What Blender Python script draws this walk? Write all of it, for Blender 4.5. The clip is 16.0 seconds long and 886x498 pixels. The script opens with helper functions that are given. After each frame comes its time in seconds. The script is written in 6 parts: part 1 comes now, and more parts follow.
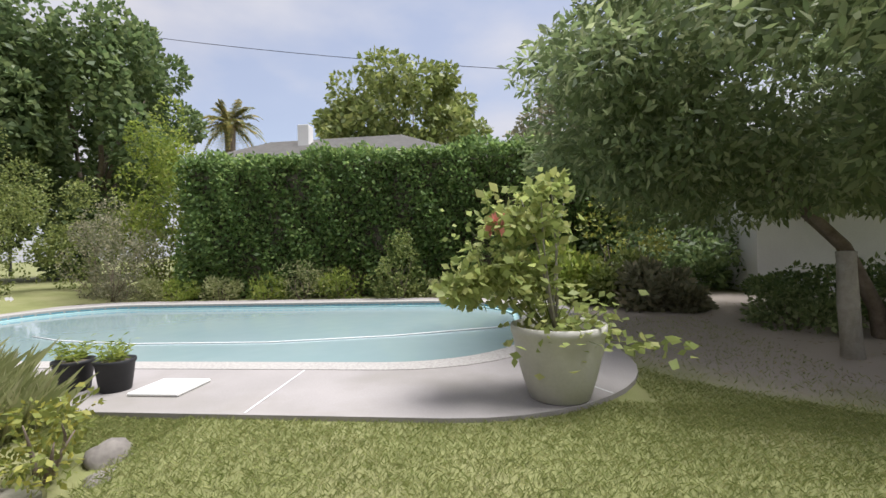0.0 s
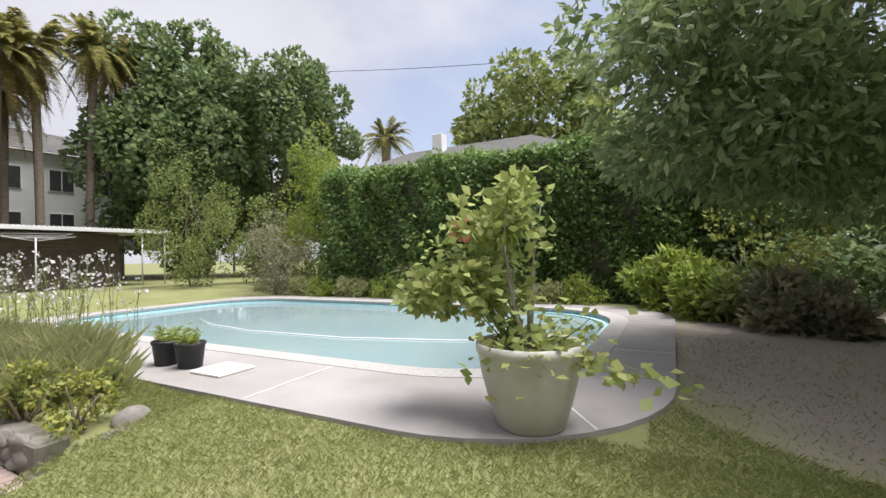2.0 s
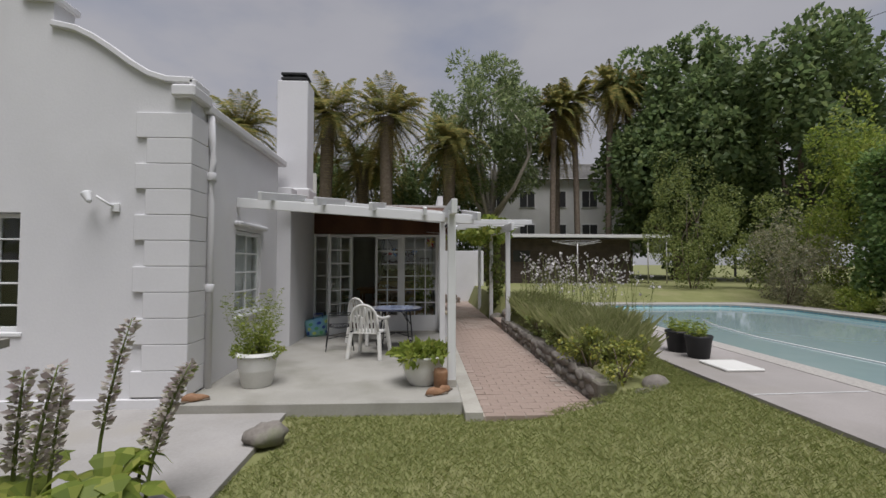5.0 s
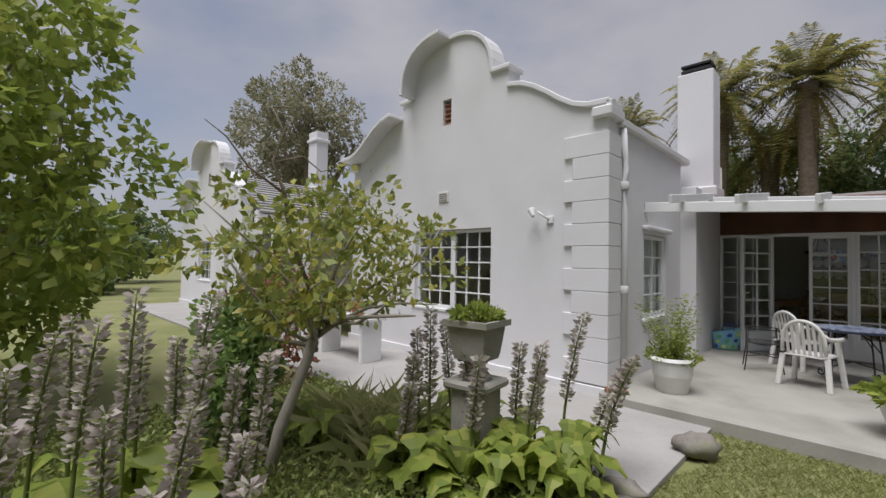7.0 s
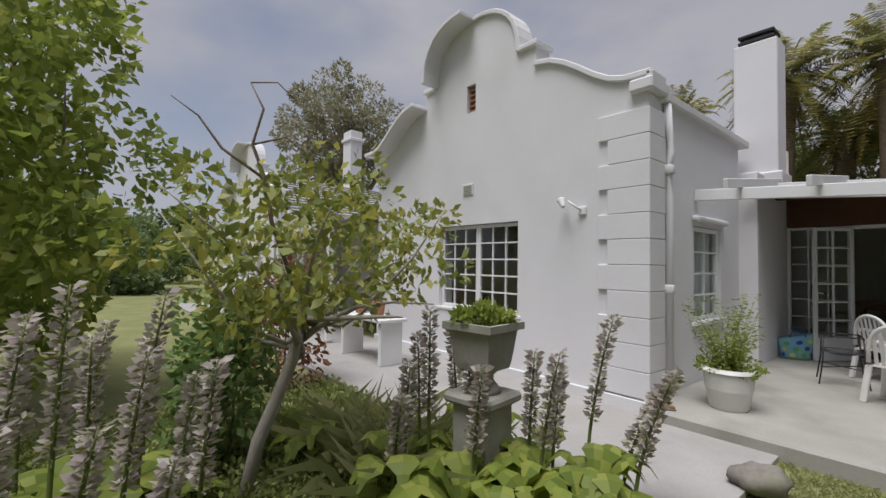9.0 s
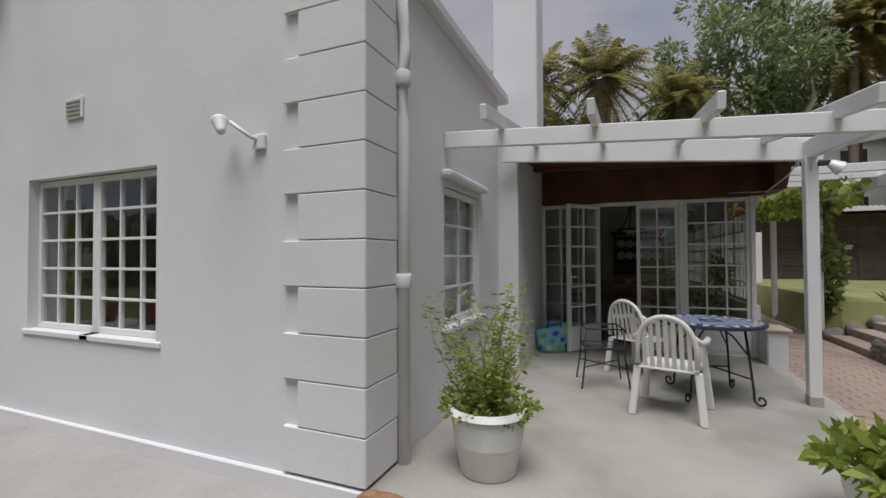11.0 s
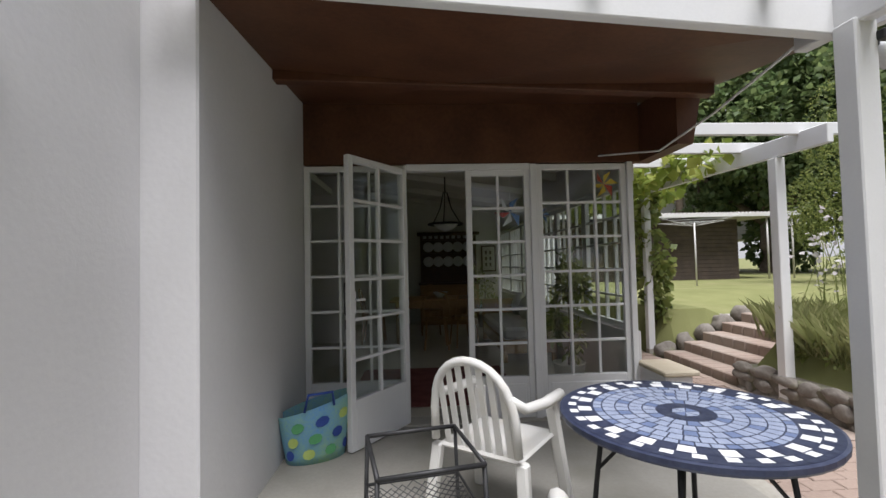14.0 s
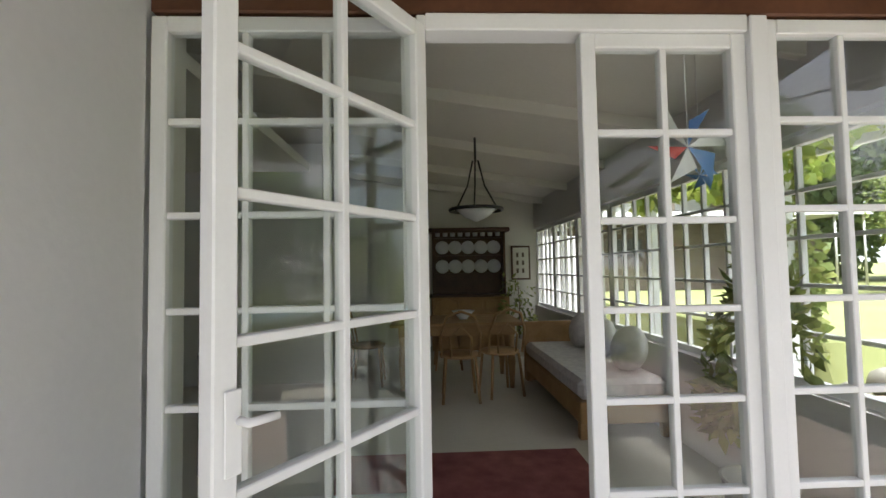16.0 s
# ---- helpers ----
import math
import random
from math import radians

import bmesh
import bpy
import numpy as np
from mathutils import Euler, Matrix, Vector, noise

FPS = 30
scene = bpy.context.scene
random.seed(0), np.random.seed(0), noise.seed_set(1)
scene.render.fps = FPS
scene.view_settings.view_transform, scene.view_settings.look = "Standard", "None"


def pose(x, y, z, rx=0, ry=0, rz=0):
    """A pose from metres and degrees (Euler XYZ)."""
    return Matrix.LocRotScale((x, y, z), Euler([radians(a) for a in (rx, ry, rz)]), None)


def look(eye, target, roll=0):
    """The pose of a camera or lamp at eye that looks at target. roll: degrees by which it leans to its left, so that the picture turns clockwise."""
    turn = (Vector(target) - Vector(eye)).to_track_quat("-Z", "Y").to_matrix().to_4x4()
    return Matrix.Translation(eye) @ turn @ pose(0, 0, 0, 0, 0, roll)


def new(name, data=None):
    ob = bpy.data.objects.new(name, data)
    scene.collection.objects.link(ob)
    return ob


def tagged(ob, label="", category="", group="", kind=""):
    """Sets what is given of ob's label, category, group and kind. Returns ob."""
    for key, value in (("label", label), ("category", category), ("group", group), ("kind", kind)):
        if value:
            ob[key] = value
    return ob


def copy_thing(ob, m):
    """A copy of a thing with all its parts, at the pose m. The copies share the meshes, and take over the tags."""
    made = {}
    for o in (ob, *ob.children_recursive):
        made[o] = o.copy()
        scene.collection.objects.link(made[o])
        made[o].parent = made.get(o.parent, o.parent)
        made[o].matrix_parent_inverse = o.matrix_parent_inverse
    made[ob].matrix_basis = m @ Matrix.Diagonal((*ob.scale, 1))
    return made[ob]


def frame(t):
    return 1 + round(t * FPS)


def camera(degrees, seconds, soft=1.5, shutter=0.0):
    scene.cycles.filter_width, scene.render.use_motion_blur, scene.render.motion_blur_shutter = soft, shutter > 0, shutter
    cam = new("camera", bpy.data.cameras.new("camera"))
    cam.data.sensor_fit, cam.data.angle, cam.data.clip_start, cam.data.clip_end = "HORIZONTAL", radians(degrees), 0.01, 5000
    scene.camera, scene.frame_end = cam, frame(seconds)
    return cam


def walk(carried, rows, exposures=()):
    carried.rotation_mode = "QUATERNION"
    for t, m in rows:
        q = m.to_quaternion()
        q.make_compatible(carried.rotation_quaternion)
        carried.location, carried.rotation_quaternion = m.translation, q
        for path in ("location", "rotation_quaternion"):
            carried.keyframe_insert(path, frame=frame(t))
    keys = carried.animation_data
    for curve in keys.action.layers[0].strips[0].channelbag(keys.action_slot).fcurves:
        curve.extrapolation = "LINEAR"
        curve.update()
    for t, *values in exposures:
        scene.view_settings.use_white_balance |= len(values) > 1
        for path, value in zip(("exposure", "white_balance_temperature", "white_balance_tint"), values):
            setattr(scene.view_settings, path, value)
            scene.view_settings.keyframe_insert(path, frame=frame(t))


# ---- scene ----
cam = camera(90.9, 16.0)
PATH = [
    (0, (2.379, -7.824, 1.55), (4.365, -7.588, 1.554), -1.6),
    (0.5, (2.475, -8.428, 1.555), (4.465, -8.223, 1.563), -1.6),
    (1, (2.692, -8.865, 1.555), (4.683, -8.675, 1.561), -1.6),
    (1.5, (2.816, -9.228, 1.55), (4.742, -8.688, 1.576), -1.5),
    (2, (3.017, -9.411, 1.55), (4.785, -8.477, 1.582), -1.3),
    (2.5, (3.048, -9.647, 1.55), (4.551, -8.329, 1.606), -1.1),
    (3, (2.904, -9.735, 1.543), (4.238, -8.245, 1.603), -0.6),
    (5.5, (2.375, -10.08, 1.53), (2.044, -8.109, 1.598), 0.4),
    (6, (2.263, -10.139, 1.585), (1.505, -8.29, 1.633), 0.6),
    (6.5, (2.224, -10.168, 1.546), (1.076, -8.531, 1.607), 0.8),
    (7, (2.133, -10.279, 1.535), (0.747, -8.84, 1.597), 1.1),
    (7.5, (2.114, -10.332, 1.516), (0.603, -9.023, 1.582), 1.3),
    (8, (2.107, -10.296, 1.515), (0.556, -9.035, 1.587), 1.2),
    (8.5, (2.069, -10.099, 1.504), (0.517, -8.839, 1.575), 1.1),
    (9, (1.998, -9.697, 1.483), (0.474, -8.403, 1.546), 0.9),
    (9.5, (1.824, -9.052, 1.487), (0.428, -7.621, 1.535), 0.8),
    (10, (1.587, -8.384, 1.461), (0.38, -6.79, 1.503), 0.5),
    (12.5, (0.905, -5.476, 1.292), (0.782, -3.48, 1.318), -0.7),
    (13, (0.823, -4.996, 1.284), (0.841, -2.996, 1.306), -0.7),
    (13.5, (0.97, -4.345, 1.299), (1.042, -2.347, 1.336), -1.3),
    (14, (1.034, -3.759, 1.33), (1.135, -1.763, 1.402), -1.3),
    (14.5, (1.026, -3.143, 1.447), (1.143, -1.147, 1.49), -1.3),
    (15, (1.08, -2.52, 1.41), (1.160, -0.522, 1.459), -1.2),
    (15.5, (1.005, -1.95, 1.385), (1.082, 0.048, 1.423), -1.1),
    (16, (0.91, -1.41, 1.37), (0.990, 0.587, 1.46), -1.0),
]
walk(cam, [(t, look(eye, target, roll)) for t, eye, target, roll in PATH],
     [(0, 1.3, 6250, 13), (2, 1.45, 6250, 13), (3, 0.92, 6250, 13), (5.5, 0.36, 6250, 13), (6.5, 0.5, 6250, 13), (8, 0.58, 6250, 13), (9, 0.5, 6250, 13), (10, 0.34, 6250, 13), (12.5, 0.6, 6250, 13), (13, 0.75, 6250, 13), (13.5, 0.95, 6250, 13), (14.5, 1.6, 6250, 13), (15, 2.3, 6250, 13), (15.5, 2.95, 6250, 13), (16, 3.15, 6250, 13)])



# ---- world and light ----
SUN_EL, SUN_AZ = radians(71), radians(-78)   # azimuth counted from +X towards +Y
world = bpy.data.worlds.new("sky")
scene.world = world
world.use_nodes = True
wn, wl = world.node_tree.nodes, world.node_tree.links
bg = wn["Background"]
sky = wn.new("ShaderNodeTexSky")
sky.sky_type, sky.sun_disc = "NISHITA", False
sky.sun_elevation, sky.sun_rotation = SUN_EL, math.pi / 2 - SUN_AZ
wtc = wn.new("ShaderNodeTexCoord")
wmap = wn.new("ShaderNodeMapping")
wmap.inputs["Scale"].default_value = (1.0, 1.0, 2.2)
wnoise = wn.new("ShaderNodeTexNoise")
wnoise.inputs["Scale"].default_value = 1.5
wnoise.inputs["Detail"].default_value = 6
wramp = wn.new("ShaderNodeValToRGB")
wramp.color_ramp.elements[0].position, wramp.color_ramp.elements[1].position = 0.34, 0.54
wramp.color_ramp.elements[0].color = (0.5, 0.5, 0.5, 1)
cloud = wn.new("ShaderNodeTexNoise")
cloud.inputs["Scale"].default_value = 3.0
cloud.inputs["Detail"].default_value = 5
cramp = wn.new("ShaderNodeValToRGB")
cramp.color_ramp.elements[0].color = (3.3, 3.3, 3.6, 1)
cramp.color_ramp.elements[1].color = (4.7, 4.65, 4.75, 1)
wmix = wn.new("ShaderNodeMix")
wmix.data_type = "RGBA"
for a, b in ((wtc.outputs["Generated"], wmap.inputs[0]), (wmap.outputs[0], wnoise.inputs["Vector"]), (wmap.outputs[0], cloud.inputs["Vector"]),
             (wnoise.outputs[0], wramp.inputs[0]), (cloud.outputs[0], cramp.inputs[0]), (wramp.outputs[0], wmix.inputs["Factor"]),
             (sky.outputs[0], wmix.inputs["A"]), (cramp.outputs[0], wmix.inputs["B"]), (wmix.outputs["Result"], bg.inputs[0])):
    wl.new(a, b)
bg.inputs[1].default_value = 0.072

sun = new("sun", bpy.data.lights.new("sun", "SUN"))
sun.data.energy, sun.data.angle, sun.data.color = 2.8, radians(35), (1.0, 0.985, 0.96)
sd = Vector((math.cos(SUN_EL) * math.cos(SUN_AZ), math.cos(SUN_EL) * math.sin(SUN_AZ), math.sin(SUN_EL)))
sun.matrix_world = look(sd * 50, (0, 0, 0))


# ---- materials ----
def material(name, c1, c2, scale=4.0, rough=0.8, bump=0.15, fine=60.0, metal=0.0, detail=6.0, stain=None, stain_scale=0.7, spec=0.3):
    """Two colours mixed by noise, fine grain, relief and optional large stains."""
    m = bpy.data.materials.new(name)
    m.use_nodes = True
    n, l = m.node_tree.nodes, m.node_tree.links
    p = n["Principled BSDF"]
    tc = n.new("ShaderNodeTexCoord")
    big, small = n.new("ShaderNodeTexNoise"), n.new("ShaderNodeTexNoise")
    big.inputs["Scale"].default_value, big.inputs["Detail"].default_value = scale, detail
    small.inputs["Scale"].default_value, small.inputs["Detail"].default_value = fine, 4
    mix = n.new("ShaderNodeMix")
    mix.data_type = "RGBA"
    mix.inputs["A"].default_value, mix.inputs["B"].default_value = (*c1, 1), (*c2, 1)
    add = n.new("ShaderNodeMath")
    add.operation = "MULTIPLY_ADD"
    add.inputs[1].default_value = 0.45
    ramp = n.new("ShaderNodeMapRange")
    ramp.inputs["From Min"].default_value, ramp.inputs["From Max"].default_value = 0.45, 1.0
    for t in (big, small):
        l.new(tc.outputs["Object"], t.inputs["Vector"])
    l.new(small.outputs[0], add.inputs[0])
    l.new(big.outputs[0], add.inputs[2])
    l.new(add.outputs[0], ramp.inputs["Value"])
    l.new(ramp.outputs[0], mix.inputs["Factor"])
    col = mix.outputs["Result"]
    if stain:
        st = n.new("ShaderNodeTexNoise")
        st.inputs["Scale"].default_value, st.inputs["Detail"].default_value = stain_scale, 8
        sr = n.new("ShaderNodeMapRange")
        sr.inputs["From Min"].default_value, sr.inputs["From Max"].default_value = 0.5, 0.72
        m2 = n.new("ShaderNodeMix")
        m2.data_type = "RGBA"
        m2.inputs["B"].default_value = (*stain, 1)
        l.new(tc.outputs["Object"], st.inputs["Vector"])
        l.new(st.outputs[0], sr.inputs["Value"])
        l.new(sr.outputs[0], m2.inputs["Factor"])
        l.new(col, m2.inputs["A"])
        col = m2.outputs["Result"]
    l.new(col, p.inputs["Base Color"])
    p.inputs["Roughness"].default_value, p.inputs["Metallic"].default_value = rough, metal
    p.inputs["Specular IOR Level"].default_value = spec
    if bump:
        b = n.new("ShaderNodeBump")
        b.inputs["Strength"].default_value, b.inputs["Distance"].default_value = bump, 0.01
        l.new(add.outputs[0], b.inputs["Height"])
        l.new(b.outputs[0], p.inputs["Normal"])
    return m


def leaf_material(name, c1, c2, c3, through_light=0.42):
    """Leaves that differ one from the next, and let some light through."""
    m = bpy.data.materials.new(name)
    m.use_nodes = True
    n, l = m.node_tree.nodes, m.node_tree.links
    p, out = n["Principled BSDF"], n["Material Output"]
    g = n.new("ShaderNodeNewGeometry")
    r = n.new("ShaderNodeValToRGB")
    r.color_ramp.elements[0].color, r.color_ramp.elements[1].color = (*c1, 1), (*c3, 1)
    e = r.color_ramp.elements.new(0.6)
    e.color = (*c2, 1)
    l.new(g.outputs["Random Per Island"], r.inputs[0])
    l.new(r.outputs[0], p.inputs["Base Color"])
    p.inputs["Roughness"].default_value = 0.5
    p.inputs["Specular IOR Level"].default_value = 0.35
    t = n.new("ShaderNodeBsdfTranslucent")
    l.new(r.outputs[0], t.inputs[0])
    mx = n.new("ShaderNodeMixShader")
    mx.inputs[0].default_value = through_light
    l.new(p.outputs[0], mx.inputs[1])
    l.new(t.outputs[0], mx.inputs[2])
    l.new(mx.outputs[0], out.inputs[0])
    return m


def glass_material(name, tint=(0.95, 0.97, 0.96)):
    m = bpy.data.materials.new(name)
    m.use_nodes = True
    n, l = m.node_tree.nodes, m.node_tree.links
    n.remove(n["Principled BSDF"])
    tr, gl, mx, fr = n.new("ShaderNodeBsdfTransparent"), n.new("ShaderNodeBsdfGlossy"), n.new("ShaderNodeMixShader"), n.new("ShaderNodeLayerWeight")
    tr.inputs[0].default_value = (*tint, 1)
    gl.inputs["Roughness"].default_value = 0.02
    fr.inputs[0].default_value = 0.5
    pw, ma = n.new("ShaderNodeMath"), n.new("ShaderNodeMath")
    pw.operation, ma.operation = "POWER", "MULTIPLY_ADD"
    pw.inputs[1].default_value, ma.inputs[1].default_value, ma.inputs[2].default_value = 4.0, 0.6, 0.035
    l.new(fr.outputs["Facing"], pw.inputs[0])
    l.new(pw.outputs[0], ma.inputs[0])
    l.new(ma.outputs[0], mx.inputs[0])
    l.new(tr.outputs[0], mx.inputs[1])
    l.new(gl.outputs[0], mx.inputs[2])
    l.new(mx.outputs[0], n["Material Output"].inputs[0])
    return m


def water_material():
    m = material("water", (0.25, 0.345, 0.35), (0.29, 0.375, 0.375), 0.6, 0.06, 0, 3.0, spec=0.5)
    n, l = m.node_tree.nodes, m.node_tree.links
    tc, w, b = n.new("ShaderNodeTexCoord"), n.new("ShaderNodeTexNoise"), n.new("ShaderNodeBump")
    w.inputs["Scale"].default_value, w.inputs["Detail"].default_value = 3.0, 3
    b.inputs["Strength"].default_value, b.inputs["Distance"].default_value = 0.12, 0.02
    l.new(tc.outputs["Object"], w.inputs["Vector"])
    l.new(w.outputs[0], b.inputs["Height"])
    l.new(b.outputs[0], n["Principled BSDF"].inputs["Normal"])
    return m


WHITE = material("white_wall_paint", (0.62, 0.61, 0.62), (0.68, 0.67, 0.675), 1.2, 0.85, 0.25, 35, stain=(0.58, 0.57, 0.565), stain_scale=0.5)
TRIM = material("white_gloss_paint", (0.66, 0.66, 0.66), (0.72, 0.72, 0.715), 3, 0.45, 0.08, 80)
PLASTIC = material("white_plastic", (0.64, 0.63, 0.6), (0.7, 0.69, 0.66), 6, 0.4, 0.03, 90, stain=(0.66, 0.63, 0.57), stain_scale=5)
BROWN = material("dark_stained_timber", (0.06, 0.024, 0.014), (0.13, 0.055, 0.028), 2.5, 0.5, 0.2, 30)
CONCRETE = material("patio_concrete", (0.28, 0.268, 0.235), (0.365, 0.35, 0.315), 1.6, 0.8, 0.25, 45, stain=(0.23, 0.222, 0.185), stain_scale=1.2)
EDGE = material("rough_concrete_edge", (0.3, 0.28, 0.24), (0.42, 0.4, 0.35), 3, 0.9, 0.4, 40)
PAVING = material("pale_paving", (0.27, 0.257, 0.24), (0.36, 0.342, 0.325), 2, 0.85, 0.3, 40, stain=(0.32, 0.3, 0.27), stain_scale=1.5)
COPING = material("pool_deck", (0.27, 0.25, 0.235), (0.36, 0.33, 0.315), 1.2, 0.85, 0.3, 50, stain=(0.25, 0.23, 0.205), stain_scale=0.9)
BRICK = material("paver_brick", (0.25, 0.185, 0.15), (0.36, 0.285, 0.24), 2.3, 0.9, 0.4, 40, stain=(0.33, 0.28, 0.24), stain_scale=0.9)
STONE = material("field_stone", (0.13, 0.115, 0.1), (0.27, 0.245, 0.215), 5, 0.9, 0.6, 30, stain=(0.16, 0.17, 0.1), stain_scale=3)
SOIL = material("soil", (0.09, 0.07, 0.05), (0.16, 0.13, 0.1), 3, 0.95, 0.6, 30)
BARK = material("bark", (0.13, 0.1, 0.075), (0.25, 0.2, 0.16), 7, 0.9, 0.7, 40)
PALEBARK = material("pale_bark", (0.26, 0.23, 0.19), (0.38, 0.35, 0.3), 8, 0.9, 0.5, 40)
TERRACE_POT = material("cream_glazed_pot", (0.44, 0.42, 0.36), (0.55, 0.53, 0.47), 3, 0.5, 0.12, 40, stain=(0.38, 0.36, 0.29), stain_scale=2.5)
WHITEPOT = material("white_ceramic", (0.62, 0.61, 0.57), (0.72, 0.71, 0.68), 4, 0.5, 0.1, 40)
BLACKPLASTIC = material("black_plastic", (0.02, 0.02, 0.022), (0.035, 0.035, 0.037), 6, 0.5, 0.05, 60)
IRON = material("wrought_iron", (0.03, 0.03, 0.032), (0.06, 0.06, 0.06), 12, 0.55, 0.2, 80, metal=0.6)
POOLTILE = material("pool_tile_blue", (0.06, 0.2, 0.28), (0.12, 0.32, 0.38), 8, 0.3, 0.05, 30)
POOLIN = material("pool_plaster", (0.35, 0.55, 0.55), (0.4, 0.6, 0.6), 2, 0.7, 0.05, 30)
ROOF = material("grey_roof_tile", (0.24, 0.23, 0.22), (0.34, 0.33, 0.32), 3, 0.85, 0.3, 30, stain=(0.2, 0.19, 0.17))
REDROOF = material("red_roof_tile", (0.3, 0.12, 0.07), (0.42, 0.2, 0.12), 4, 0.85, 0.3, 30)
SHEDWOOD = material("dark_shed_boards", (0.06, 0.045, 0.04), (0.11, 0.085, 0.07), 3, 0.8, 0.3, 30)
METALROOF = material("sheet_roof", (0.5, 0.48, 0.47), (0.6, 0.58, 0.56), 2, 0.5, 0.1, 30, metal=0.2)
FARWALL = material("far_white_wall", (0.6, 0.59, 0.58), (0.7, 0.69, 0.68), 1, 0.85, 0.1, 20)
DARKIN = material("dark_interior", (0.03, 0.03, 0.035), (0.05, 0.05, 0.05), 2, 0.6, 0.0, 20)
INWALL = material("cream_room_wall", (0.62, 0.61, 0.55), (0.68, 0.67, 0.61), 1, 0.85, 0.05, 30)
PINE = material("pine_wood", (0.28, 0.16, 0.07), (0.4, 0.25, 0.12), 5, 0.5, 0.15, 40)
DARKWOOD = material("dark_dresser_wood", (0.06, 0.035, 0.025), (0.12, 0.07, 0.045), 5, 0.5, 0.15, 40)
FLOORTILE = material("cream_floor_tile", (0.5, 0.47, 0.4), (0.58, 0.55, 0.48), 2, 0.35, 0.05, 30)
RUG = material("red_rug", (0.14, 0.035, 0.04), (0.26, 0.1, 0.09), 7, 0.95, 0.4, 120)
LINEN = material("patterned_linen", (0.42, 0.4, 0.42), (0.62, 0.6, 0.58), 18, 0.9, 0.2, 90)
CHINA = material("white_china", (0.66, 0.67, 0.68), (0.75, 0.76, 0.78), 8, 0.2, 0.0, 40)
CHIMCAP = material("black_chimney_cap", (0.015, 0.015, 0.017), (0.03, 0.03, 0.03), 6, 0.6, 0.1, 40)
PALETILE = material("pale_roof_tile", (0.38, 0.36, 0.34), (0.48, 0.46, 0.44), 3, 0.85, 0.3, 30)
GLASS = glass_material("window_glass")
WATER = water_material()
L_HEDGE = leaf_material("hedge_leaf", (0.122, 0.187, 0.0668), (0.203, 0.307, 0.0953), (0.354, 0.439, 0.143), 0.5)
L_DARK = leaf_material("dark_tree_leaf", (0.104, 0.157, 0.0638), (0.168, 0.23, 0.0912), (0.26, 0.314, 0.125), 0.5)
L_OLIVE = leaf_material("olive_leaf", (0.138, 0.186, 0.0806), (0.23, 0.287, 0.121), (0.391, 0.426, 0.222), 0.55)
L_BRIGHT = leaf_material("bright_leaf", (0.178, 0.239, 0.0455), (0.282, 0.347, 0.065), (0.415, 0.431, 0.104), 0.55)
L_MID = leaf_material("shrub_leaf", (0.141, 0.186, 0.0543), (0.23, 0.271, 0.0775), (0.353, 0.371, 0.124))
L_YELLOW = leaf_material("lemon_leaf", (0.169, 0.208, 0.052), (0.26, 0.286, 0.065), (0.429, 0.39, 0.078))
L_GREY = leaf_material("grey_shrub_leaf", (0.195, 0.2, 0.124), (0.283, 0.271, 0.171), (0.389, 0.342, 0.217))
L_PALM = leaf_material("palm_leaflet", (0.138, 0.166, 0.0605), (0.276, 0.277, 0.101), (0.551, 0.408, 0.142))
L_DEAD = leaf_material("dead_frond", (0.182, 0.143, 0.078), (0.26, 0.195, 0.104), (0.338, 0.26, 0.143))
L_GOLD = leaf_material("yellowed_frond", (0.24, 0.2, 0.08), (0.38, 0.3, 0.1), (0.48, 0.4, 0.16))
L_GRASS = leaf_material("grass_blade", (0.19, 0.225, 0.07), (0.275, 0.305, 0.1), (0.4, 0.385, 0.17))
L_REED = leaf_material("tall_grass_blade", (0.24, 0.265, 0.1), (0.35, 0.37, 0.16), (0.47, 0.45, 0.24), 0.5)
L_HIBISCUS = leaf_material("hibiscus_leaf", (0.27, 0.33, 0.1), (0.37, 0.42, 0.14), (0.5, 0.5, 0.19), 0.55)
L_WHITE = leaf_material("white_petal", (0.6, 0.55, 0.56), (0.7, 0.66, 0.66), (0.75, 0.72, 0.7))
L_MAUVE = leaf_material("acanthus_floret", (0.34, 0.28, 0.27), (0.52, 0.46, 0.42), (0.6, 0.57, 0.48))
L_RED = leaf_material("red_leaf", (0.2, 0.06, 0.04), (0.25, 0.1, 0.05), (0.22, 0.16, 0.06))
L_PINK = leaf_material("pink_petal", (0.7, 0.2, 0.18), (0.75, 0.28, 0.24), (0.8, 0.35, 0.3))
rng = np.random.default_rng(7)


# ---- mesh helpers ----
def mesh_from(bm, name, mat=None, parent=None, smooth=False):
    me = bpy.data.meshes.new(name)
    bm.to_mesh(me)
    bm.free()
    if smooth:
        for p in me.polygons:
            p.use_smooth = True
    for m in (mat if isinstance(mat, (list, tuple)) else [mat]):
        if m:
            me.materials.append(m)
    ob = new(name, me)
    ob.parent = parent
    return ob


def add_box(bm, lo, hi, bevel=0.0, m=None, mi=0):
    c = [(a + b) / 2 for a, b in zip(lo, hi)]
    s = [abs(b - a) for a, b in zip(lo, hi)]
    before = set(bm.faces)
    r = bmesh.ops.create_cube(bm, size=1, matrix=Matrix.Translation(c) @ Matrix.Diagonal((*s, 1)))
    vs = r["verts"]
    if bevel:
        es = list({e for v in vs for e in v.link_edges})
        bmesh.ops.bevel(bm, geom=es, offset=bevel, segments=1, affect="EDGES", clamp_overlap=True)
    fs = [f for f in bm.faces if f not in before]
    for f in fs:
        f.material_index = mi
    if m is not None:
        bmesh.ops.transform(bm, matrix=m, verts=list({v for f in fs for v in f.verts}))
    return fs


